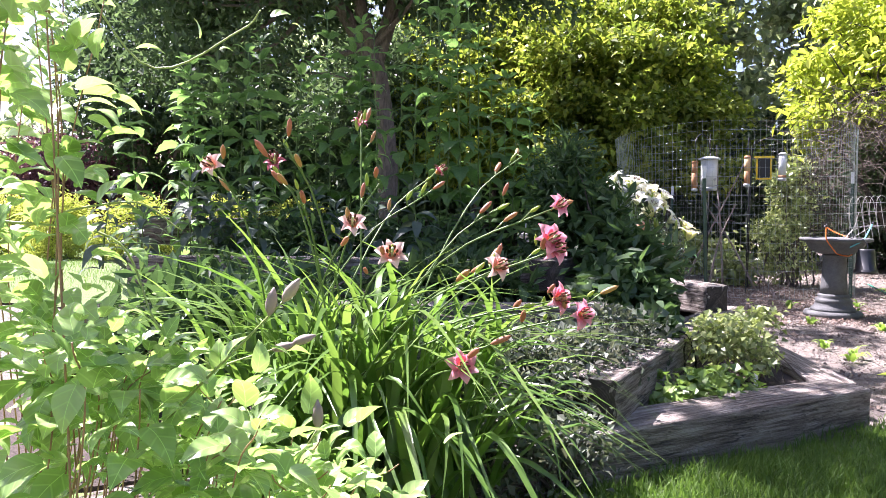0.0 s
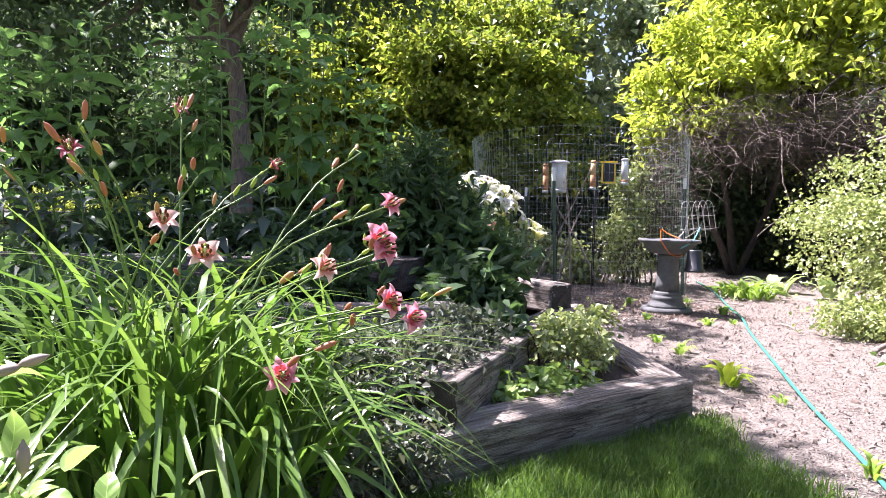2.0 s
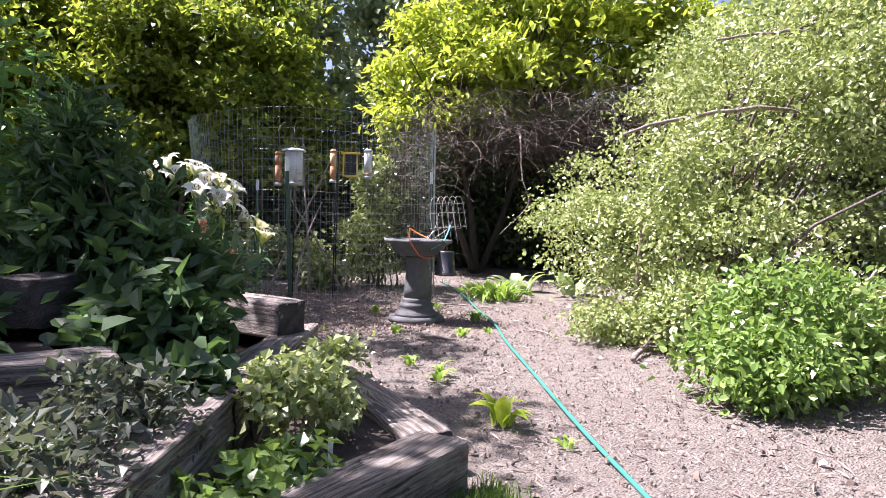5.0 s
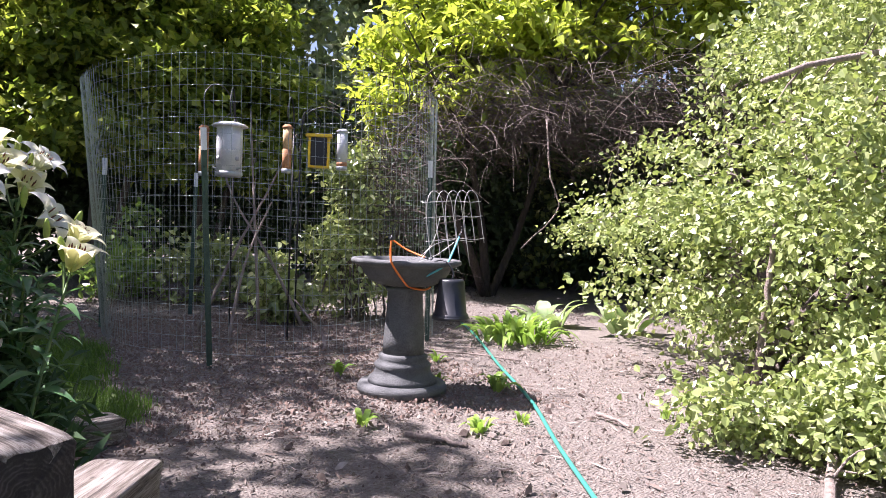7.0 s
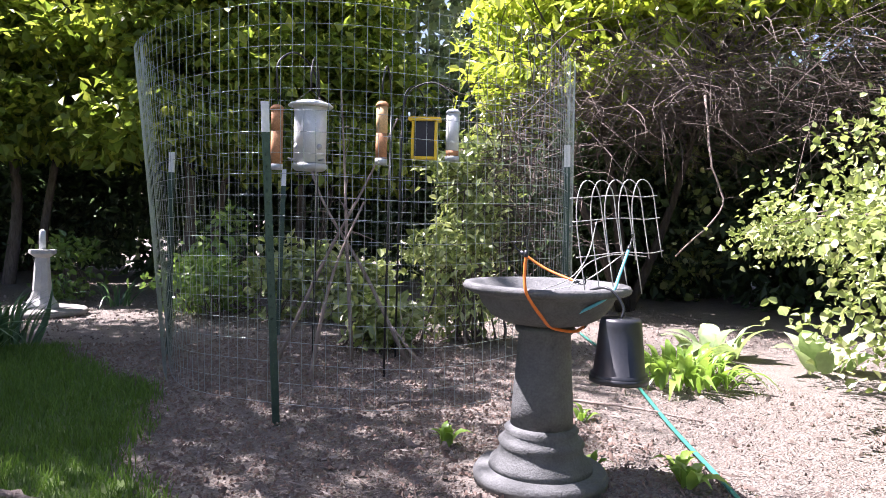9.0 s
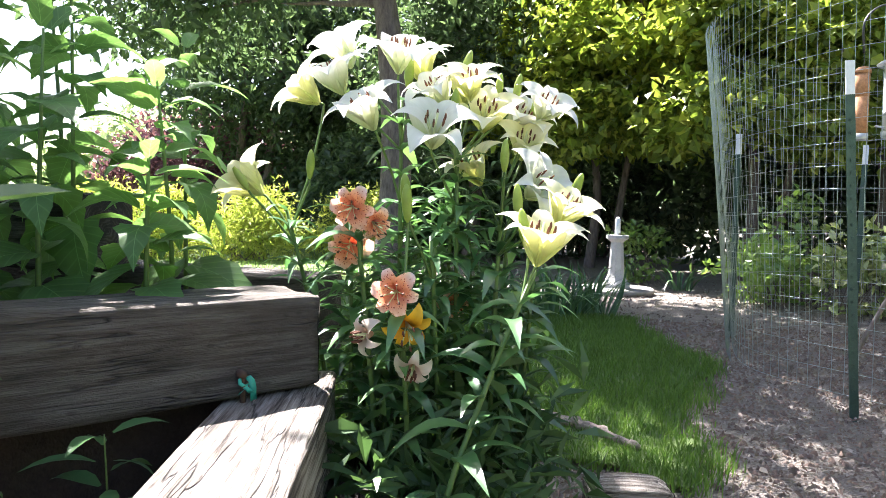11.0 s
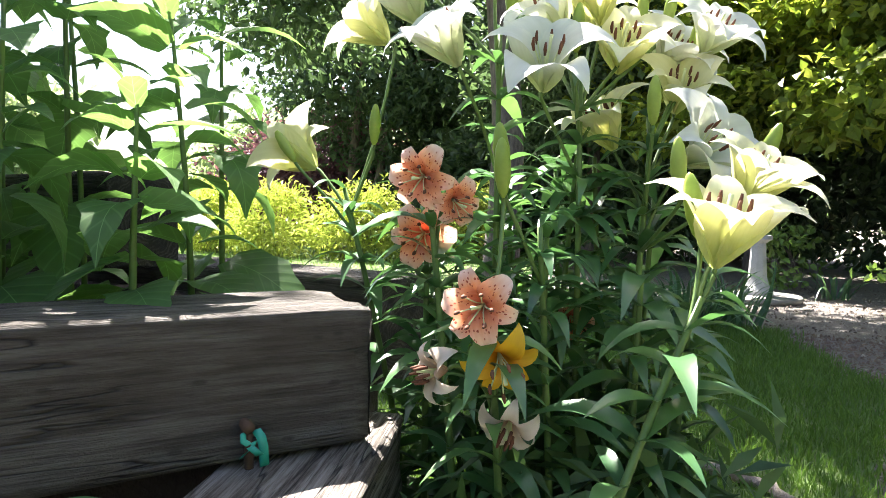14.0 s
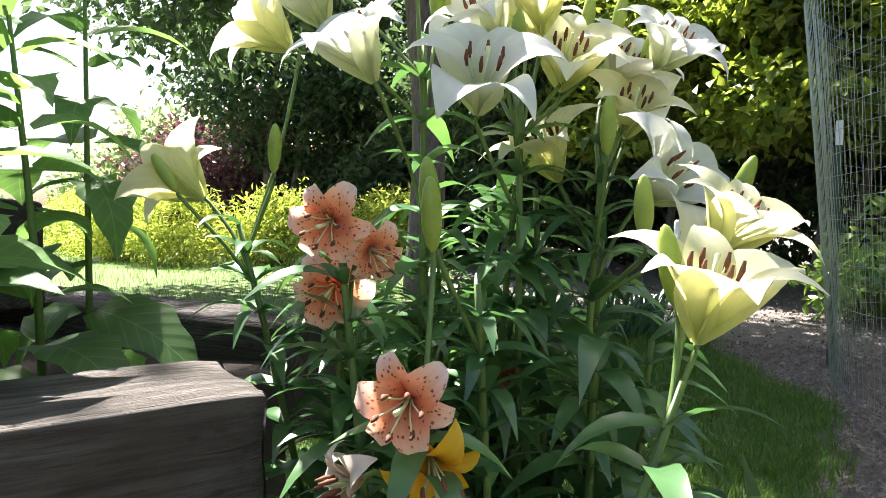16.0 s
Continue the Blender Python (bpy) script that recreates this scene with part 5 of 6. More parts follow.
SETS = {
    "white": petal_set(.158, .078, .8, 120, P_white, .62, 14), "cream": petal_set(.150, .074, .8, 90, P_cream, .64, 24), "orange": petal_set(.100, .039, 1.0, 265, P_orange, .74),
    "pale": petal_set(.075, .032, 1.5, 230, P_pale), "gold": petal_set(.085, .034, 1.6, 190, P_gold), "day": petal_set(.056, .029, .9, 90, P_day), "peach": petal_set(.053, .027, .9, 90, P_peach), "plum": petal_set(.042, .02, .9, 90, P_plum),
}


def stamens(L, n=6):
    fil, ant = [], []
    for k in range(n):
        a = k * 2 * math.pi / n + .3
        e = Vector((.22 * L * math.cos(a), .22 * L * math.sin(a), L * .8))
        fil.append(tube(curve_pts([(0, 0, 0), (e.x * .4, e.y * .4, e.z * .55), tuple(e)], 5), .0011, 4))
        ant.append(tube([(e.x, e.y, e.z - .006), (e.x * 1.1, e.y * 1.1, e.z + .004), (e.x * 1.1, e.y * 1.1, e.z + .014)], [.002, .003, .0015], 6))
    fil.append(tube([(0, 0, 0), (0, 0, L * .5), (.004, .004, L * .95)], [.002, .0018, .003], 6))
    f, a = mesh_any("filament", fil, True), mesh_any("anther", ant, True)
    f.materials.append(M_filament)
    a.materials.append(M_anther)
    return f, a


ST_big, ST_small = stamens(.095), stamens(.045)


def axis_pose(at, axis, spin=0.0, s=1.0):
    z = Vector(axis).normalized()
    x = Vector((1, 0, 0)) if abs(z.x) < .9 else Vector((0, 1, 0))
    y = z.cross(x).normalized()
    x = y.cross(z)
    m = Matrix((x, y, z)).transposed().to_4x4() @ Matrix.Rotation(spin, 4, "Z") @ Matrix.Diagonal((s, s, s, 1))
    m.translation = at
    return m


def flower(kind, at, axis, parent, s=1.0, small=False, label=""):
    """A six-petalled flower at a plant's local place, opening along axis."""
    fil, ant = ST_small if small else ST_big
    fl = add("flower", fil, None, parent, label, axis_pose(at, axis, R.uniform(0, 1), s))
    add("anther", ant, None, fl)
    for k in range(6):
        add("petal", SETS[kind][k % 2], None, fl, m=Matrix.Rotation(k * math.pi / 3 + R.uniform(-.1, .1), 4, "Z") @ Matrix.Rotation(R.uniform(-.15, .15), 4, "Y"))
    return fl


bud_me = mesh_any("bud", [lathe([(.003, 0), (.010, .012), (.0155, .04), (.0165, .065), (.012, .095), (.006, .110), (.0005, .114)], 9)], True)
bud_me.materials.append(M_bud)
day_bud = mesh_any("bud", [lathe([(.002, 0), (.0065, .01), (.0085, .03), (.007, .048), (.0005, .06)], 8)], True)
day_bud.materials.append(M_pink_bud)
day_bud_g = mesh_any("bud", [lathe([(.002, 0), (.0055, .008), (.0065, .02), (.004, .034), (.0005, .042)], 8)], True)
day_bud_g.materials.append(M_bud)
lily_leaves = [blade("leaf", .135, .034, .18, .55, 6, .25, 0, .3, .8), blade("leaf", .11, .028, .2, .3, 6, .25, 0, .3, .8)]
for me in lily_leaves:
    me.materials.append(M_lily_leaf)


def lily(base, top, blooms, buds, label, leaves=40, big=1.0):
    """A lily: leafy stem to top; blooms (kind, place, axis, size) and buds (place, axis) on short stalks."""
    b = Vector(base)
    t = thing("lily_plant", base, label, "lily", "lilies beside the timber bed")
    top = Vector(top) - b
    p = curve_pts([(0, 0, -.03), (top.x * .15, top.y * .15, top.z * .4), (top.x * .6, top.y * .6, top.z * .75), tuple(top)], 14)
    st = [tube(p, np.linspace(.007, .0045, 14), 8)]
    for place, axis in [(x[1], x[2]) for x in blooms] + list(buds):
        e = Vector(place) - b
        ax = Vector(axis).normalized()
        k = max(6, min(12, int(13 * e.z / max(.1, top.z)) - 2))
        s = Vector(p[k])
        st.append(tube(curve_pts([s, s * .5 + e * .5 - ax * .02 + Vector((0, 0, .01)), e - ax * .015, e], 8), .0032, 6))
    add("stem", mesh_any("stem", st, True), M_stem, t)
    az = R.uniform(0, 6)
    for k in range(leaves):
        s = .08 + .88 * k / leaves
        q = Vector(p[min(13, int(s * 13.9))])
        az += 2.4
        add("leaf", R.choice(lily_leaves), None, t, m=orient(q, polar(1, R.uniform(-.1, .5), az), R.uniform(-.3, .3), big * R.uniform(.8, 1.25) * (1.15 - .35 * s)))
    for kind, place, axis, s in blooms:
        flower(kind, Vector(place) - b, axis, t, s * (.88 if kind == "orange" else 1), small=s < .8 or kind == "pale")
    for place, axis in buds:
        add("bud", bud_me, None, t, m=axis_pose(Vector(place) - b, axis, 0, R.uniform(.65, .85)))
    return t


WL = "tall lily stem with large white trumpet flowers"
lily((1.72, 6.18, 0), (1.70, 6.22, 1.14), [("white", (1.70, 6.20, 1.20), (.2, -.25, .95), 1), ("white", (1.55, 6.23, 1.23), (-.4, -.1, .9), 1), ("white", (1.57, 6.16, 1.15), (-.3, -.4, .85), 1), ("white", (1.70, 6.08, 1.05), (-.2, -.5, .8), 1.0)], [((1.78, 6.43, 1.22), (.2, .2, .9)), ((1.68, 6.3, 1.18), (0, .1, 1))], WL, 64)
lily((1.85, 6.24, 0), (1.84, 6.25, 1.05), [("white", (1.82, 6.14, 1.01), (.3, -.5, .75), 1.05), ("cream", (1.70, 6.36, 1.20), (-.1, -.2, .9), 1), ("cream", (1.79, 6.42, 1.15), (.2, -.3, .9), 1), ("cream", (1.87, 6.35, 1.07), (.3, -.5, .7), 1.05), ("white", (1.80, 6.26, 1.12), (-.15, -.5, .8), .95), ("cream", (1.86, 6.28, 1.14), (.1, -.35, .9), .9)], [((1.90, 6.38, 1.15), (.1, 0, 1)), ((1.94, 6.40, 1.15), (.2, 0, 1)), ((1.85, 6.2, 1.08), (.1, -.1, 1))], "tall lily stem with cream and white flowers", 64)
lily((1.92, 6.28, 0), (1.95, 6.30, .98), [("white", (1.92, 6.43, 1.07), (.5, -.3, .7), 1), ("cream", (1.88, 6.32, .93), (-.2, -.4, .8), 1), ("cream", (1.96, 6.40, 1.0), (.3, -.5, .75), .95), ("white", (2.00, 6.42, 1.10), (.5, -.4, .75), .9), ("white", (2.01, 6.28, .90), (.7, -.4, .5), 1.0)], [((1.98, 6.42, 1.10), (.3, 0, 1)), ((1.97, 6.23, .96), (.05, -.1, 1)), ((2.12, 6.26, .88), (.35, 0, .9)), ((2.04, 6.12, .85), (0, -.2, 1))], "lily stem with white flowers and green buds", 64)
lily((1.98, 5.76, 0), (2.10, 6.0, .72), [("cream", (2.11, 6.02, .755), (.2, -.2, .95), 1.05), ("cream", (2.11, 6.17, .83), (.45, -.2, .8), .95)], [((2.09, 6.02, .79), (-.15, -.1, 1))], "leaning lily stem with pale yellow flowers", 34, 1.15)
lily((1.55, 6.18, 0), (1.40, 6.16, .86), [("cream", (1.32, 6.17, .90), (-.75, -.1, .55), 1.05), ("cream", (1.46, 6.22, 1.14), (-.6, -.3, .6), 1)], [((1.47, 6.16, .94), (.05, 0, 1)), ((1.31, 6.12, .91), (-.5, -.2, .8))], "lily stem with side-facing cream flowers", 56)
lily((1.75, 6.02, 0), (1.70, 6.0, .84), [("orange", (1.69, 6.0, .875), (.35, -.85, -.15), 1.05), ("orange", (1.72, 6.03, .84), (.6, -.5, -.2), .85), ("orange", (1.64, 6.08, .785), (.4, -.9, -.1), 1.15)], [], "lily stem with freckled salmon flowers", 48)
lily((1.86, 5.96, 0), (1.86, 5.90, .69), [("orange", (1.86, 5.885, .705), (.3, -.9, .0), 1.05), ("gold", (1.865, 5.915, .64), (.5, -.7, -.3), .95), ("pale", (1.81, 5.88, .615), (-.5, -.7, -.1), 1.0), ("pale", (1.885, 5.92, .555), (.1, -.7, -.5), .95)], [((1.84, 5.97, .84), (0, -.1, 1))], "lily stem with salmon, golden and pale flowers", 48)
lily((1.80, 6.36, 0), (1.80, 6.36, .60), [("orange", (1.80, 6.33, .63), (.5, -.8, -.1), .9)], [], "short lily stem with one salmon flower", 26)
lily((1.88, 6.08, 0), (1.86, 6.05, .80), [], [((1.83, 5.99, .86), (-.05, -.1, 1))], "leafy lily stem with a closed bud", 64)
lily((1.70, 6.32, 0), (1.66, 6.34, .92), [], [], "leafy lily stem without flowers", 64)
for x, y, h in ((1.62, 6.12, .80), (1.78, 6.28, .95), (1.96, 6.18, .72), (1.72, 6.08, .66), (1.55, 6.28, .9), (1.9, 6.4, .85), (1.68, 6.2, .88), (1.82, 6.15, .78), (1.76, 6.4, .9), (1.6, 6.22, .7), (1.88, 6.3, .92), (1.98, 6.36, .7)):
    lily((x, y, 0), (x + R.uniform(-.04, .04), y + R.uniform(-.03, .05), h), [], [], "leafy dark green lily stem without flowers", 60, 1.15)
bush("lily_undergrowth", (1.85, 6.0, 0), [(1.85, 6.05, .2, .22, .3, .24), (1.95, 6.25, .22, .2, .2, .26), (2.02, 5.80, .12, .12, .18, .16)], 1300, 0.10, M_bed_leaf, 220, "dark leafy growth at the lilies' feet", stems=16, spread=0.06, gap=-0.7, aspect=0.25)

# ---- daylilies ----
day_leaves = [blade("leaf", L, .029, r_, f_, 10, .3, 0, .75, .75, tw) for L, r_, f_, tw in ((.62, .55, .70, .1), (.70, .75, .95, -.2), (.55, .60, .35, .2), (.66, .40, .90, .0), (.50, .85, .55, .3), (.72, .62, 1.15, -.1))]
for me in day_leaves:
    me.materials.append(M_day_leaf)
clump = thing("daylily_clump", (-0.12, 2.14, .17), "arching strap-leaved daylily clump, sunlit from behind", "daylily")
for k in range(340):
    az = R.uniform(0, 2 * math.pi)
    rr = 0.32 * math.sqrt(R.random())
    base = Vector((rr * math.cos(az) * 1.5, rr * math.sin(az) * .8, 0))
    az2 = az + R.uniform(-.8, .8)
    elev = 1.38 - 1.35 * R.random() ** 1.2
    add("leaf", R.choice(day_leaves), None, clump, m=orient(base, polar(1, elev, az2), R.uniform(-.3, .3), R.uniform(.85, 1.2) * (.92 + .26 * max(0, elev))))


def scape(base, top, kind, label, blooms=1, buds=3, r=.0032):
    b = Vector(base)
    t = thing("daylily", base, label, "daylily", "daylily flower stalks")
    e = Vector(top) - b
    p = curve_pts([(0, 0, 0), (e.x * .2, e.y * .2, e.z * .5), (e.x * .6, e.y * .6, e.z * .85), tuple(e)], 12)
    d = Vector(p[-1] - p[-3]).normalized()
    st = [tube(p, np.linspace(r, r * .7, 12), 7)]
    offs = []
    for k in range(buds):
        o = Vector((R.uniform(-1, 1), R.uniform(-1, 1), R.uniform(.2, 1))).normalized() * R.uniform(.015, .04)
        q = Vector(p[-1 - (k % 3)])
        offs.append((q + o, (o.normalized() + d).normalized()))
        st.append(tube([q, q + o * .6, q + o], .002, 5))
    add("stalk", mesh_any("stalk", st, True), M_stem, t)
    for k, (o, ax) in enumerate(offs):
        add("bud", day_bud if k % 2 == 0 else day_bud_g, None, t, m=axis_pose(o, ax, 0, R.uniform(.65, 1.0)))
    for k in range(blooms):
        ax = (d + Vector((R.uniform(-.5, .5), -0.8, R.uniform(.0, .4)))).normalized()
        flower(kind, e + Vector((R.uniform(-.01, .01), 0, .005 + .02 * k)), ax, t, R.uniform(.9, 1.1), True)
    return t


for i, (x, y, z, kind, nb) in enumerate([(.22, 1.67, .62, "day", 1), (.43, 1.77, .88, "day", 2), (-.05, 1.86, .925, "peach", 1), (-.20, 1.76, 1.13, "day", 0), (.12, 2.55, 1.10, "plum", 1), (.42, 2.45, 1.16, "day", 0), (.45, 1.84, .755, "day", 1), (-.37, 1.8, 1.07, "peach", 1), (-.24, 1.85, 1.08, "plum", 1), (.50, 1.82, .72, "day", 1),
                                         (.30, 1.82, .83, "peach", 1), (.44, 1.85, .98, "day", 1), (.05, 1.75, .86, "peach", 1), (.28, 1.72, .66, "day", 0), (.56, 1.95, .74, "day", 0), (-.08, 2.2, 1.22, "plum", 1), (.0, 2.0, 1.05, "day", 0), (.22, 1.9, .80, "day", 0), (-.18, 1.8, 1.02, "day", 0), (.35, 2.2, 1.0, "day", 0), (.10, 2.3, 1.02, "day", 0)]):
    bx, by = -.16 + R.uniform(-.2, .2), 2.12 + R.uniform(-.1, .1)
    scape((bx, by, .17), (x, y, z), kind, ("daylily stalk with " + {"day": "pink-red", "peach": "peach", "plum": "plum-red"}[kind] + " flowers and buds") if nb else "daylily stalk with reddish closed buds", nb, R.choice((2, 3, 4)))

# ---- clematis in the foreground ----
clem_leaves = [blade("leaf", .054, .037, .12, .4, 9, .22, 0, .35, .72), blade("leaf", .043, .029, .2, .15, 9, .28, 0, .35, .72), blade("leaf", .033, .021, .15, .5, 9, .25, 0, .3, .75)]
for me in clem_leaves:
    me.materials.append(M_clem_leaf)
M_vine = plain("reddish_vine", (0.30, 0.17, 0.09), 0.6, var=0.3)
M_green_vine = plain("green_vine", (0.26, 0.33, 0.10), 0.55, var=0.25)
clem_bud = mesh_any("bud", [lathe([(.002, 0), (.007, .008), (.009, .02), (.007, .032), (.001, .044)], 9)], True)
clem_bud.materials.append(M_grey_bud)
trellis = thing("clematis", (-0.42, 0.80, 0), "sunlit climbing clematis with pale green leaves", "clematis")


def vine(ctrl, r, every, leaf_s, mat, buds=0, spray=0.05, first=2):
    p = curve_pts(ctrl, 26)
    o = np.array(trellis.location)
    add("vine", mesh_any("vine", [tube(p - o, np.linspace(r, r * .5, 26), 6)], True), mat, trellis)
    for k in range(first, 26, every):
        q = Vector(p[k] - o)
        for side in (-1, 1):
            d = Vector((R.uniform(-1, 1), R.uniform(-.9, .5), R.uniform(-.5, .7))).normalized()
            add("leaf", R.choice(clem_leaves), None, trellis, m=orient(q + d * spray * R.uniform(.2, 1), d, R.uniform(-.7, .7), leaf_s * R.uniform(.7, 1.25)))
    for k in range(buds):
        q = Vector(p[-1 - 2 * k] - o)
        add("bud", clem_bud, None, trellis, m=axis_pose(q, Vector(p[-1] - p[-3]) + Vector((R.uniform(-.02, .02), 0, 0)), 0, .62))


for k in range(17):
    dy = R.uniform(.5, .85)
    x, y = .22 - dy * R.uniform(.53, .78), .1 + dy
    h = R.uniform(1.1, 1.4)
    vine([(x, y, 0), (x + R.uniform(-.03, .03), y + R.uniform(-.03, .03), h * .5), (x + R.uniform(-.03, .03), y, h * .8), (x + R.uniform(-.05, .04), y + R.uniform(-.05, .05), h)], .0012, 1, .8, M_vine, 0, .045, 5)
for k in range(42):
    dy = R.uniform(.50, .85)
    u = R.random()
    x, y = .20 - dy * (.60 - .50 * u), .1 + dy
    h = .965 - dy * (.10 + .25 * u + .10 * R.random())
    vine([(x - .06, y, 0), (x - .04, y, h * .5), (x + R.uniform(-.03, .02), y + .02, h * .9), (x + R.uniform(.0, .05), y - .02, h)], .0012, 1, .72, M_vine, 0, .05, 16)
vine([(-.35, .95, .55), (-.18, .9, .70), (-.06, .86, .79), (.035, .87, .825)], .002, 9, .7, M_green_vine, 2)
vine([(-.30, .8, .60), (-.12, .78, .72), (.0, .74, .83), (.06, .73, .89)], .002, 9, .6, M_green_vine, 2)
vine([(-.25, .8, .55), (-.10, .75, .62), (.03, .74, .68), (.09, .74, .77)], .002, 7, .8, M_green_vine, 1)
vine([(-.45, .9, 1.32), (-.28, .95, 1.28), (-.17, .97, 1.15), (-.05, .955, 1.19), (-.02, .94, 1.21)], .0018, 7, .55, M_green_vine)
vine([(-.40, .8, .75), (-.27, .82, .93), (-.14, .84, .98), (-.08, .85, .95)], .0018, 7, .6, M_green_vine)
vine([(-.27, .82, .96), (-.15, .84, .94), (-.10, .83, .85), (-.04, .82, .81)], .0016, 7, .5, M_green_vine)
M_magenta = petal_mat("magenta_clematis_petal", (0.50, 0.03, 0.22), (0.55, 0.04, 0.30), (0.60, 0.10, 0.38))
SETS["magenta"] = petal_set(.03, .02, 1.2, 40, M_magenta)
for q in ((-.235, .78, .55), (-.03, .70, .46)):
    flower("magenta", Vector(q) - trellis.location, (.3, -.8, .4), trellis, 1.0, True, "small magenta flower")

# ---- hose ----
M_hose = plain("turquoise_hose", (0.03, 0.22, 0.165), 0.4, var=0.12, scale=8, spec=0.6)
hose = thing("garden_hose", (2.11, 1.98, 0), "turquoise garden hose lying across the bare soil", "hose")
hp = curve_pts([(2.02, 1.75, .03), (2.11, 1.98, .03), (2.42, 2.52, .012), (2.95, 3.67, .012), (3.46, 4.70, .012), (3.97, 5.72, .012), (4.39, 6.50, .014), (4.81, 7.43, .012), (5.25, 8.35, .012), (5.63, 9.22, .012), (6.0, 10.2, .012)], 160)
add("tubing", mesh_any("tubing", [tube(hp - np.array((2.11, 1.98, 0)), .0095, 12)], True), M_hose, hose)

# ---- plants on the open ground ----
M_hosta = leaf_mat("hosta_leaf", (0.14, 0.26, 0.04), (0.22, 0.36, 0.06), (0.34, 0.46, 0.12), 0.4, 0.35, island=False, spec=0.6)
M_burdock = leaf_mat("burdock_leaf", (0.20, 0.30, 0.12), (0.30, 0.40, 0.20), (0.45, 0.52, 0.32), 0.35, 0.45, island=False)
M_lettuce = leaf_mat("yellow_green_leaf", (0.28, 0.42, 0.03), (0.38, 0.50, 0.05), (0.48, 0.55, 0.08), 0.5, 0.4, island=False)
hosta_l = [blade("leaf", .26, .055, .5, .7, 8, .25, 0, .3, .8), blade("leaf", .22, .05, .6, .4, 8, .25, 0, .3, .8)]
burdock_l = [blade("leaf", .42, .22, .3, .3, 8, .15, .06, .4, .7), blade("leaf", .32, .18, .5, .4, 8, .15, .06, .4, .7)]
weed_l = [blade("leaf", .085, .030, .5, .5, 5, .2, .12, .3, .8), blade("leaf", .06, .022, .6, .3, 5, .2, .12, .3, .8)]
lett_l = [blade("leaf", .19, .075, .5, .45, 7, .2, .1, .3, .8)]
iris_l = [blade("leaf", .46, .032, .4, .65, 8, .2, 0, .8, .8), blade("leaf", .40, .028, .35, .3, 8, .2, 0, .8, .8)]
for ms, mt in ((hosta_l, M_hosta), (burdock_l, M_burdock), (weed_l, M_hosta), (lett_l, M_lettuce), (iris_l, M_iris)):
    for me in ms:
        me.materials.append(mt)


def rosette(name, at, leaves, n, radius, e0, e1, label, category="plant", group="", s=1.0):
    t = thing(name, at, label, category, group)
    for k in range(n):
        az = k * 2.4 + R.uniform(-.4, .4)
        rr = radius * math.sqrt((k + .5) / n)
        add("leaf", R.choice(leaves), None, t, m=orient(Vector((rr * math.cos(az), rr * math.sin(az), 0.0)), polar(1, R.uniform(e0, e1), az), R.uniform(-.3, .3), s * R.uniform(.75, 1.2)))
    return t


rosette("hosta", (5.62, 8.35, 0), hosta_l, 110, .34, .15, 1.3, "bright green narrow-leaved clump on the soil", s=1.05)
rosette("burdock", (6.45, 9.0, 0), burdock_l, 16, .22, .2, .9, "broad pale leaves of a burdock plant")
rosette("burdock", (6.95, 8.4, 0), burdock_l, 10, .18, .2, .9, "broad pale leaves of a burdock plant")
rosette("leafy_weed", (2.68, 3.95, 0), lett_l, 11, .05, .2, 1.2, "yellow-green leafy weed beside the tie", s=.95)
for i, (x, y, s, n) in enumerate([(3.66, 7.52, 1.3, 12), (4.47, 7.71, 1.2, 10), (3.36, 6.45, 1.1, 11), (4.37, 6.80, 1.7, 16), (4.10, 6.18, .9, 9), (3.82, 6.14, 1.4, 14), (4.09, 7.04, 1.3, 9), (2.95, 4.99, 1.3, 12), (2.85, 4.85, 1.2, 10), (4.45, 6.95, 1.3, 12), (4.86, 5.97, .9, 9), (2.40, 2.52, 1.4, 9), (2.75, 3.55, .9, 9), (2.9, 5.3, 1.3, 13)]):
    rosette("weed", (x, y, 0), weed_l, n, .03, .1, 1.1, "small green weed growing in the bare soil", group="weeds on the bare soil", s=s)
for i, (x, y) in enumerate([(1.15, 10.2), (0.8, 9.9), (0.5, 10.25), (1.35, 10.5), (0.1, 10.0)]):
    rosette("iris_clump", (x, y, 0), iris_l, 60, .24, .35, 1.4, "dark sword-leaved iris clump at the lawn's edge", s=1.2)
rosette("iris_clump", (1.95, 12.9, 0), iris_l, 20, .15, .2, 1.2, "small dark strap-leaved clump by the pedestal")

# ---- wood and litter on the ground ----
timber((2.12, 6.60, .105), (2.34, 6.68, .10), .13, .11, 41, "short broken piece of bleached timber", 2.0)


def stick(ctrl, r, label, mat=None, twigs=0, seed=1):
    t = thing("stick", ctrl[0], label, "stick")
    p = curve_pts(ctrl, 18) - np.array(ctrl[0])
    rr = np.random.default_rng(seed)
    p += rr.normal(size=p.shape) * r * .25
    add("wood", mesh_any("wood", [tube(p, np.linspace(r, r * .55, 18), 8)], True), mat or M_dead, t)
    for k in range(twigs):
        s = p[4 + k * 2]
        add("twig", mesh_any("twig", limbs(s, [s + rr.normal(size=3) * .12 + np.array((0, 0, .06))], r * .45, seed + k, sides=5), True), mat or M_dead, t)
    return t


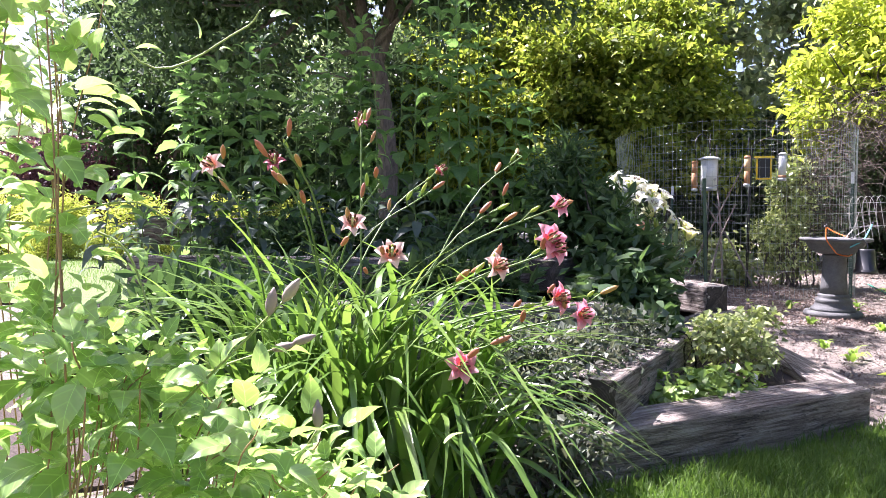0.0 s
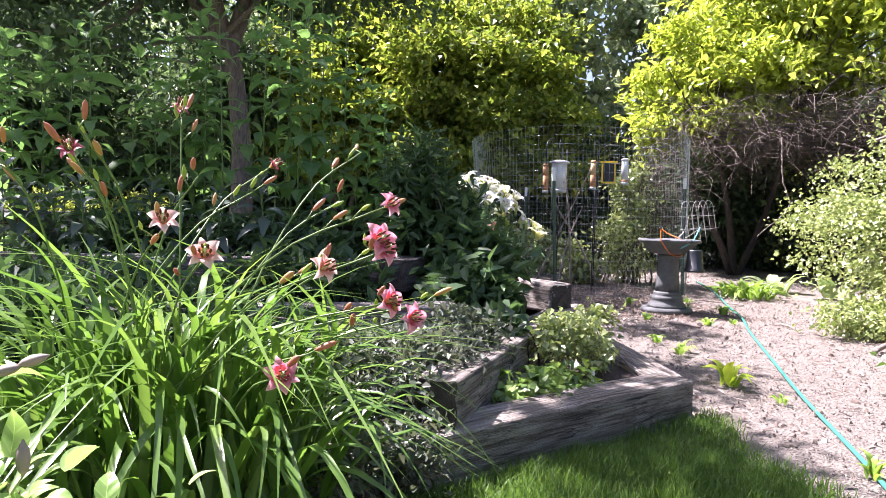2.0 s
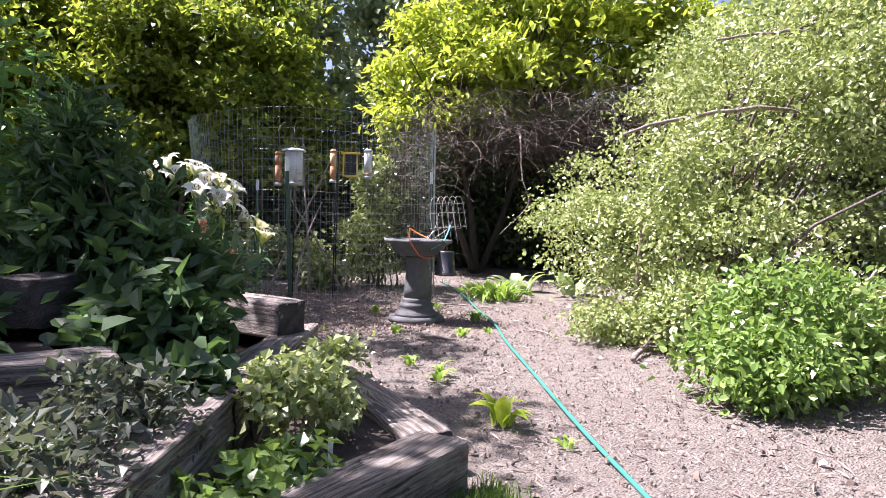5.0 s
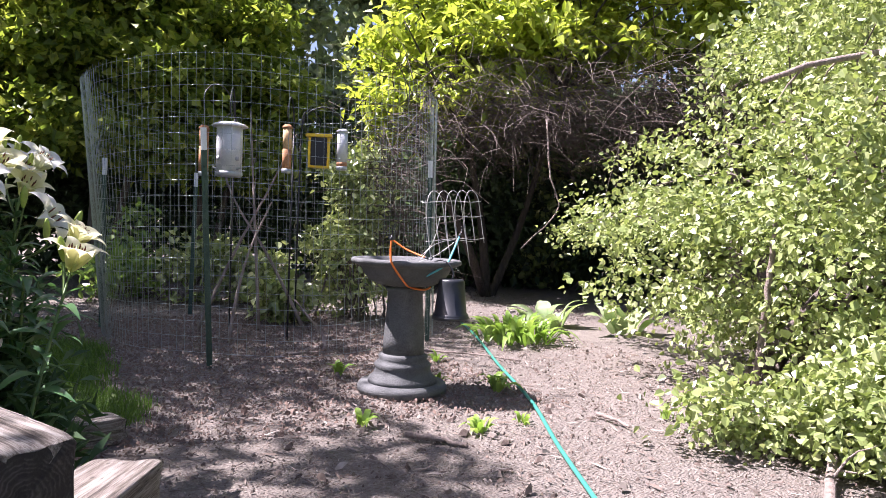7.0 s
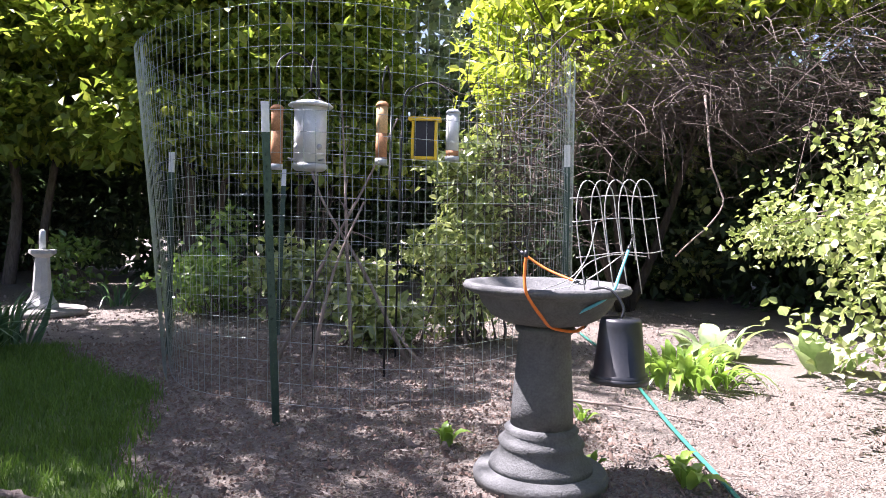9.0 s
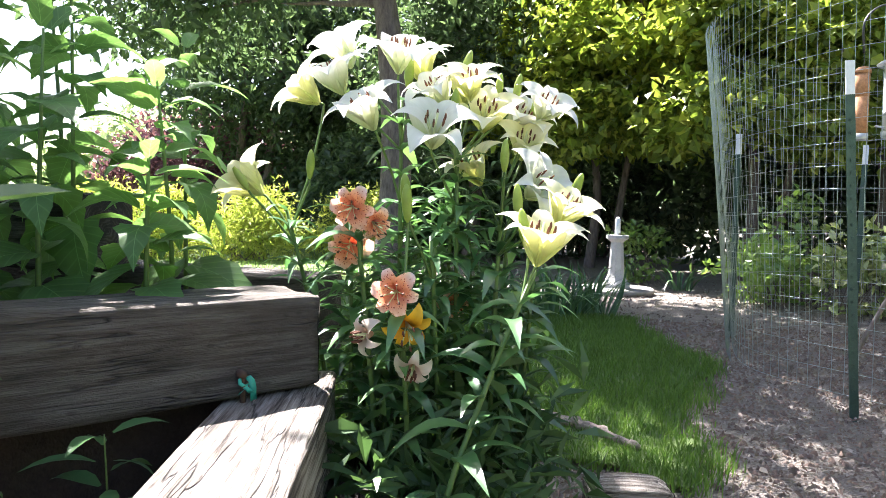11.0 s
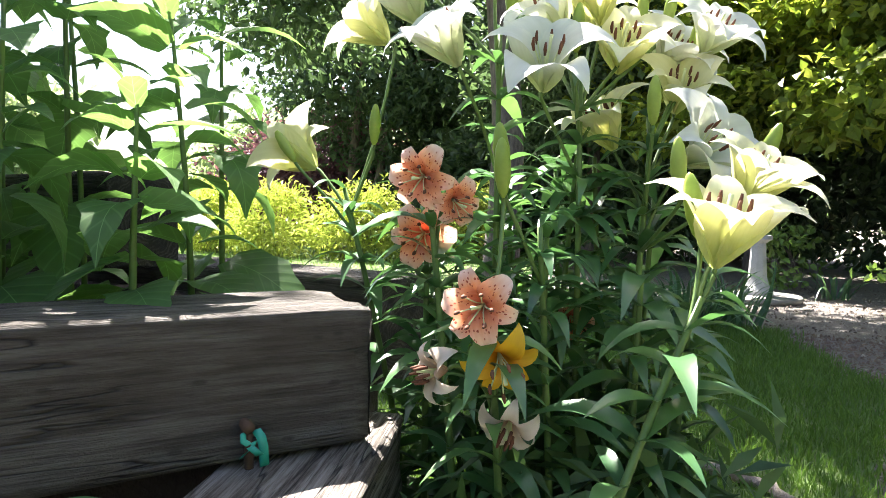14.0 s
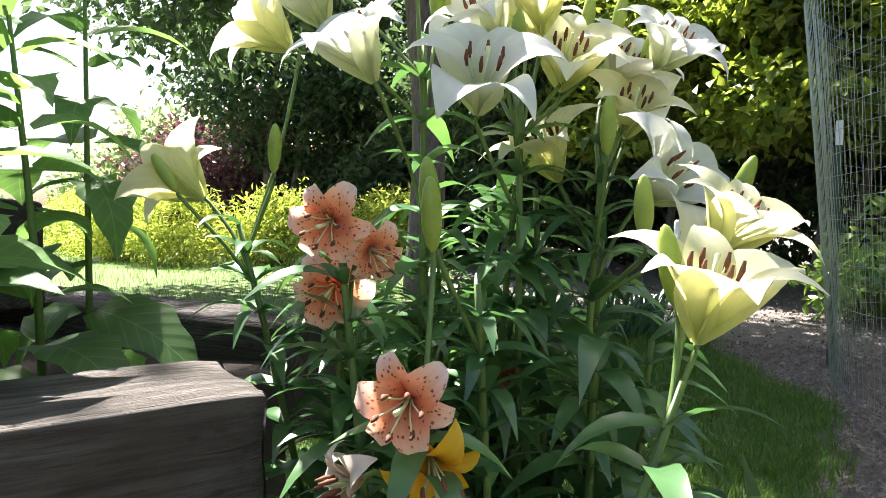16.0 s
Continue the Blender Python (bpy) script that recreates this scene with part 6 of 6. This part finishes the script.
stick([(1.78, 7.40, .03), (1.98, 7.32, .04), (2.20, 7.16, .035)], .024, "grey fallen branch at the lawn's edge")
stick([(3.46, 6.20, .015), (3.55, 6.08, .02), (3.64, 5.95, .012)], .016, "short bleached stick on the soil")
stick([(4.55, 6.14, .012), (4.55, 6.02, .016), (4.54, 5.90, .01)], .012, "short pale stick on the soil")
stick([(4.40, 4.80, .02), (4.75, 5.02, .05), (5.15, 5.15, .07), (5.6, 5.0, .03)], .022, "bent fallen branch beside the bush", twigs=3)
stick([(4.7, 3.2, .03), (5.1, 3.25, .05), (5.6, 3.3, .12), (5.9, 3.6, .35)], .025, "grey fallen branch beneath the bush", twigs=4, seed=3)
stick([(5.3, 3.2, .25), (5.8, 3.0, .45), (6.3, 3.1, .5)], .02, "bare pale branch sticking out of the hollow", twigs=4, seed=4)
stick([(5.0, 3.9, .35), (5.25, 3.8, .55), (5.45, 3.75, .72)], .018, "broken stub of a dead branch", seed=5)
stick([(5.62, 6.0, .1), (5.55, 5.9, .65), (5.50, 5.85, 1.05)], .022, "dead upright stem in the silvery bush", twigs=2, seed=6)
stick([(7.2, 5.0, 1.8), (6.3, 5.1, 2.0), (5.4, 5.4, 1.85), (5.0, 5.6, 1.7)], .022, "bare branch reaching out of the bush", twigs=6, seed=7)
stick([(7.4, 4.9, 2.3), (6.4, 4.9, 2.6), (5.6, 5.2, 2.5)], .02, "bare branch above the silvery bush", twigs=6, seed=8)
stick([(7.3, 10.2, 2.3), (7.15, 9.9, 1.6), (7.2, 9.8, 1.2), (6.7, 9.8, .75)], .012, "pale dead branch hanging from the thicket", twigs=4, seed=9)
stick([(3.57, 8.24, .012), (3.72, 8.22, .018), (3.90, 8.22, .01)], .011, "dark twig on the soil")
stick([(4.55, 8.1, .012), (4.85, 7.8, .016), (5.05, 7.5, .01)], .009, "thin dark twig on the soil")


def litter(name, n, x0, x1, y0, y1, smin, smax, flatness, mat, seed, label, avoid=True):
    """Small crumbs and splinters scattered singly on the soil."""
    r = np.random.default_rng(seed)
    p = np.stack([r.uniform(x0, x1, n), r.uniform(y0, y1, n), np.zeros(n)], -1)
    if avoid:
        inside = in_front_lawn(p) | in_back_lawn(p)
        bed = (p[:, 0] < 2.25) & (p[:, 1] < 6.4)
        p = p[~inside & ~bed]
    n = len(p)
    L = r.uniform(smin, smax, n) * (0.5 + r.random(n))
    W, H = L * r.uniform(.12 if flatness < .1 else .25, .16 if flatness < .1 else .7, n), L * flatness * r.uniform(.5, 1.3, n)
    a = r.uniform(0, 6.28, n)
    tilt = r.normal(size=n) * .25
    d = np.stack([np.cos(a), np.sin(a), tilt], -1) * L[:, None] * .5
    s = np.stack([-np.sin(a), np.cos(a), r.normal(size=n) * .2], -1) * W[:, None] * .5
    u = np.zeros((n, 3))
    u[:, 2] = H
    p[:, 2] = 0.002
    v = np.stack([p - d, p - s, p + d, p + s, p - d * .5 + u, p + s * .4 + u * 1.1, p + d * .55 + u * .8], 1).reshape(-1, 3)
    b = np.arange(n)[:, None] * 7
    tri = [(0, 1, 4), (1, 6, 4), (1, 2, 6), (2, 3, 6), (3, 5, 6), (3, 0, 5), (0, 4, 5), (4, 6, 5)]
    f = np.concatenate([np.concatenate([b + i, b + j, b + k], 1) for i, j, k in tri])
    return tagged(add(name, mesh_np(name, v, f), mat), label, "litter", kind="stuff")


def litter_mat():
    m, nt, b = nodes("bark_and_wood_litter")
    r = nt.nodes.new("ShaderNodeNewGeometry").outputs["Random Per Island"]
    col = ramp(nt, r, [(0.0, (0.06, 0.04, 0.032)), (0.4, (0.145, 0.108, 0.085)), (0.8, (0.25, 0.205, 0.17)), (0.97, (0.50, 0.45, 0.39))])
    col = mixc(nt, 0.3, col, ramp(nt, tex_noise(nt, coords(nt), 60, 4), [(0.3, (0.08, 0.06, 0.05)), (0.7, (0.34, 0.28, 0.24))]))
    link(nt, col, b.inputs["Base Color"])
    b.inputs["Roughness"].default_value = 0.92
    return m


M_litter = litter_mat()
litter("bark_litter", 36000, 1.2, 6.2, 1.6, 9.5, .005, .016, .45, M_litter, 301, "bark crumbs strewn over the soil")
litter("bark_litter", 1700, 1.6, 6.2, 1.6, 9.5, .02, .045, .35, M_litter, 302, "larger bark pieces on the soil")
litter("bark_litter", 9000, 0.5, 8.0, 9.0, 14.0, .01, .028, .4, M_litter, 303, "bark crumbs in the shade")
litter("bark_litter", 16000, 1.5, 4.6, 6.4, 10.5, .008, .026, .4, M_chip, 305, "dark bark mulch in the shade by the wire")
litter("needle_litter", 4200, 1.6, 6.2, 1.6, 9.5, .03, .075, .05, M_litter, 304, "dry needles and splinters on the soil")

# ---- dead twig thicket under the lime-green tree ----
def thicket(name, center, spread, n, length, seed, label):
    r = np.random.default_rng(seed)
    c = np.asarray(center, float)
    pieces = []
    for k in range(n):
        a = c + r.normal(size=3) * np.asarray(spread)
        a[2] = max(.5, a[2])
        d = unit(r.normal(size=3) * np.array((1, 1, .55)) + np.array((-.25, -.25, -.2))) * length * r.uniform(.5, 1.3)
        b = a + d
        m = (a + b) / 2 + r.normal(size=3) * .08 + np.array((0, 0, .08))
        pieces.append(tube(curve_pts([a, m, b], 6), np.linspace(.006, .0016, 6) * r.uniform(.6, 1.3), 3, False))
    return tagged(add(name, mesh_any(name, pieces), M_thicket), label, "twigs", kind="stuff")


thicket("dead_thicket", (7.3, 10.8, 2.35), (.8, .55, .24), 1100, .7, 401, "tangle of dead brown twigs under the crown")
thicket("dead_thicket", (8.6, 9.9, 2.5), (.65, .6, .3), 600, .8, 402, "tangle of dead brown twigs beside the hollow")
thicket("dead_thicket", (5.15, 9.9, 1.25), (.2, .25, .4), 300, .6, 403, "bare dead twigs behind the wire")

# ---- small things on the beds ----
M_ribbon = plain("green_ribbon", (0.02, 0.30, 0.22), 0.4, var=0.2)
tie_knot = thing("ribbon", (1.592, 5.742, .516), "green ribbon knotted on a rusty bolt", "ribbon")


def on_face(s, n, z):
    """A point on the beam's long face: s along it, n out of it."""
    return (s * .49 + n * .87, s * .87 - n * .49, z)


def ribbon_strip(pts, half, lean):
    """A thin strip of cloth that runs along pts (s, n, z), its width leaning by lean."""
    v, f = [], []
    for s, n, z in pts:
        for ds, dn in ((-half, 0), (half, lean), (half, lean + .0012), (-half, .0012)):
            v.append(on_face(s + ds, n + dn, z + ds * .35))
    for k in range(len(pts) - 1):
        for q in range(4):
            a, b = k * 4 + q, k * 4 + (q + 1) % 4
            f.append((a, b, b + 4, a + 4))
    f += [(3, 2, 1, 0), tuple(len(v) - 4 + q for q in range(4))]
    return (np.array(v), f)


add("bolt", mesh_any("bolt", [tube([on_face(-.006, -.03, .022), on_face(-.006, .016, .022)], .008, 10), tube([on_face(-.004, .006, .02), on_face(-.003, .006, -.045)], .006, 8)], True), plain("rusty_iron", (0.10, 0.06, 0.04), 0.8, 0.4, var=0.4), tie_knot)
add("band", mesh_any("band", [ribbon_strip([(.004, .010, .018), (.009, .017, .010), (.012, .018, -.004), (.013, .016, -.018), (.014, .015, -.030)], .0055, .004)], True), M_ribbon, tie_knot)
add("band", mesh_any("band", [ribbon_strip([(-.012, .012, .016), (-.013, .017, .006), (-.007, .021, .002), (.001, .019, .004), (-.004, .022, -.004), (-.010, .017, -.010), (-.014, .014, -.016)], .004, -.003)], True), M_ribbon, tie_knot)
add("band", mesh_any("band", [ribbon_strip([(-.006, .022, .0), (-.001, .026, -.005), (.006, .023, -.012)], .0045, .003)], True), M_ribbon, tie_knot)
strap = thing("iron_strap", (1.36, 3.78, .36), "dark iron rod strapping two timbers together", "strap")
add("rod", mesh_any("rod", [tube(curve_pts([(-.09, .03, .005), (0, 0, .006), (.045, -.03, -.02), (.075, -.05, -.12), (.085, -.055, -.2)], 14), .007, 7)], True), M_rod, strap)
tag = thing("plant_label", (1.62, 3.42, .12), "small white plant label stuck in soil", "plant label")
add("stake", mesh_any("stake", [box(0, 0, .05, .018, .003, .13, .001)]), M_white_tip, tag)

rosette("leafy_weed", (2.07, 6.48, 0), lett_l, 4, .03, .4, 1.2, "small yellow-leaved weed beside the lilies", s=.6)
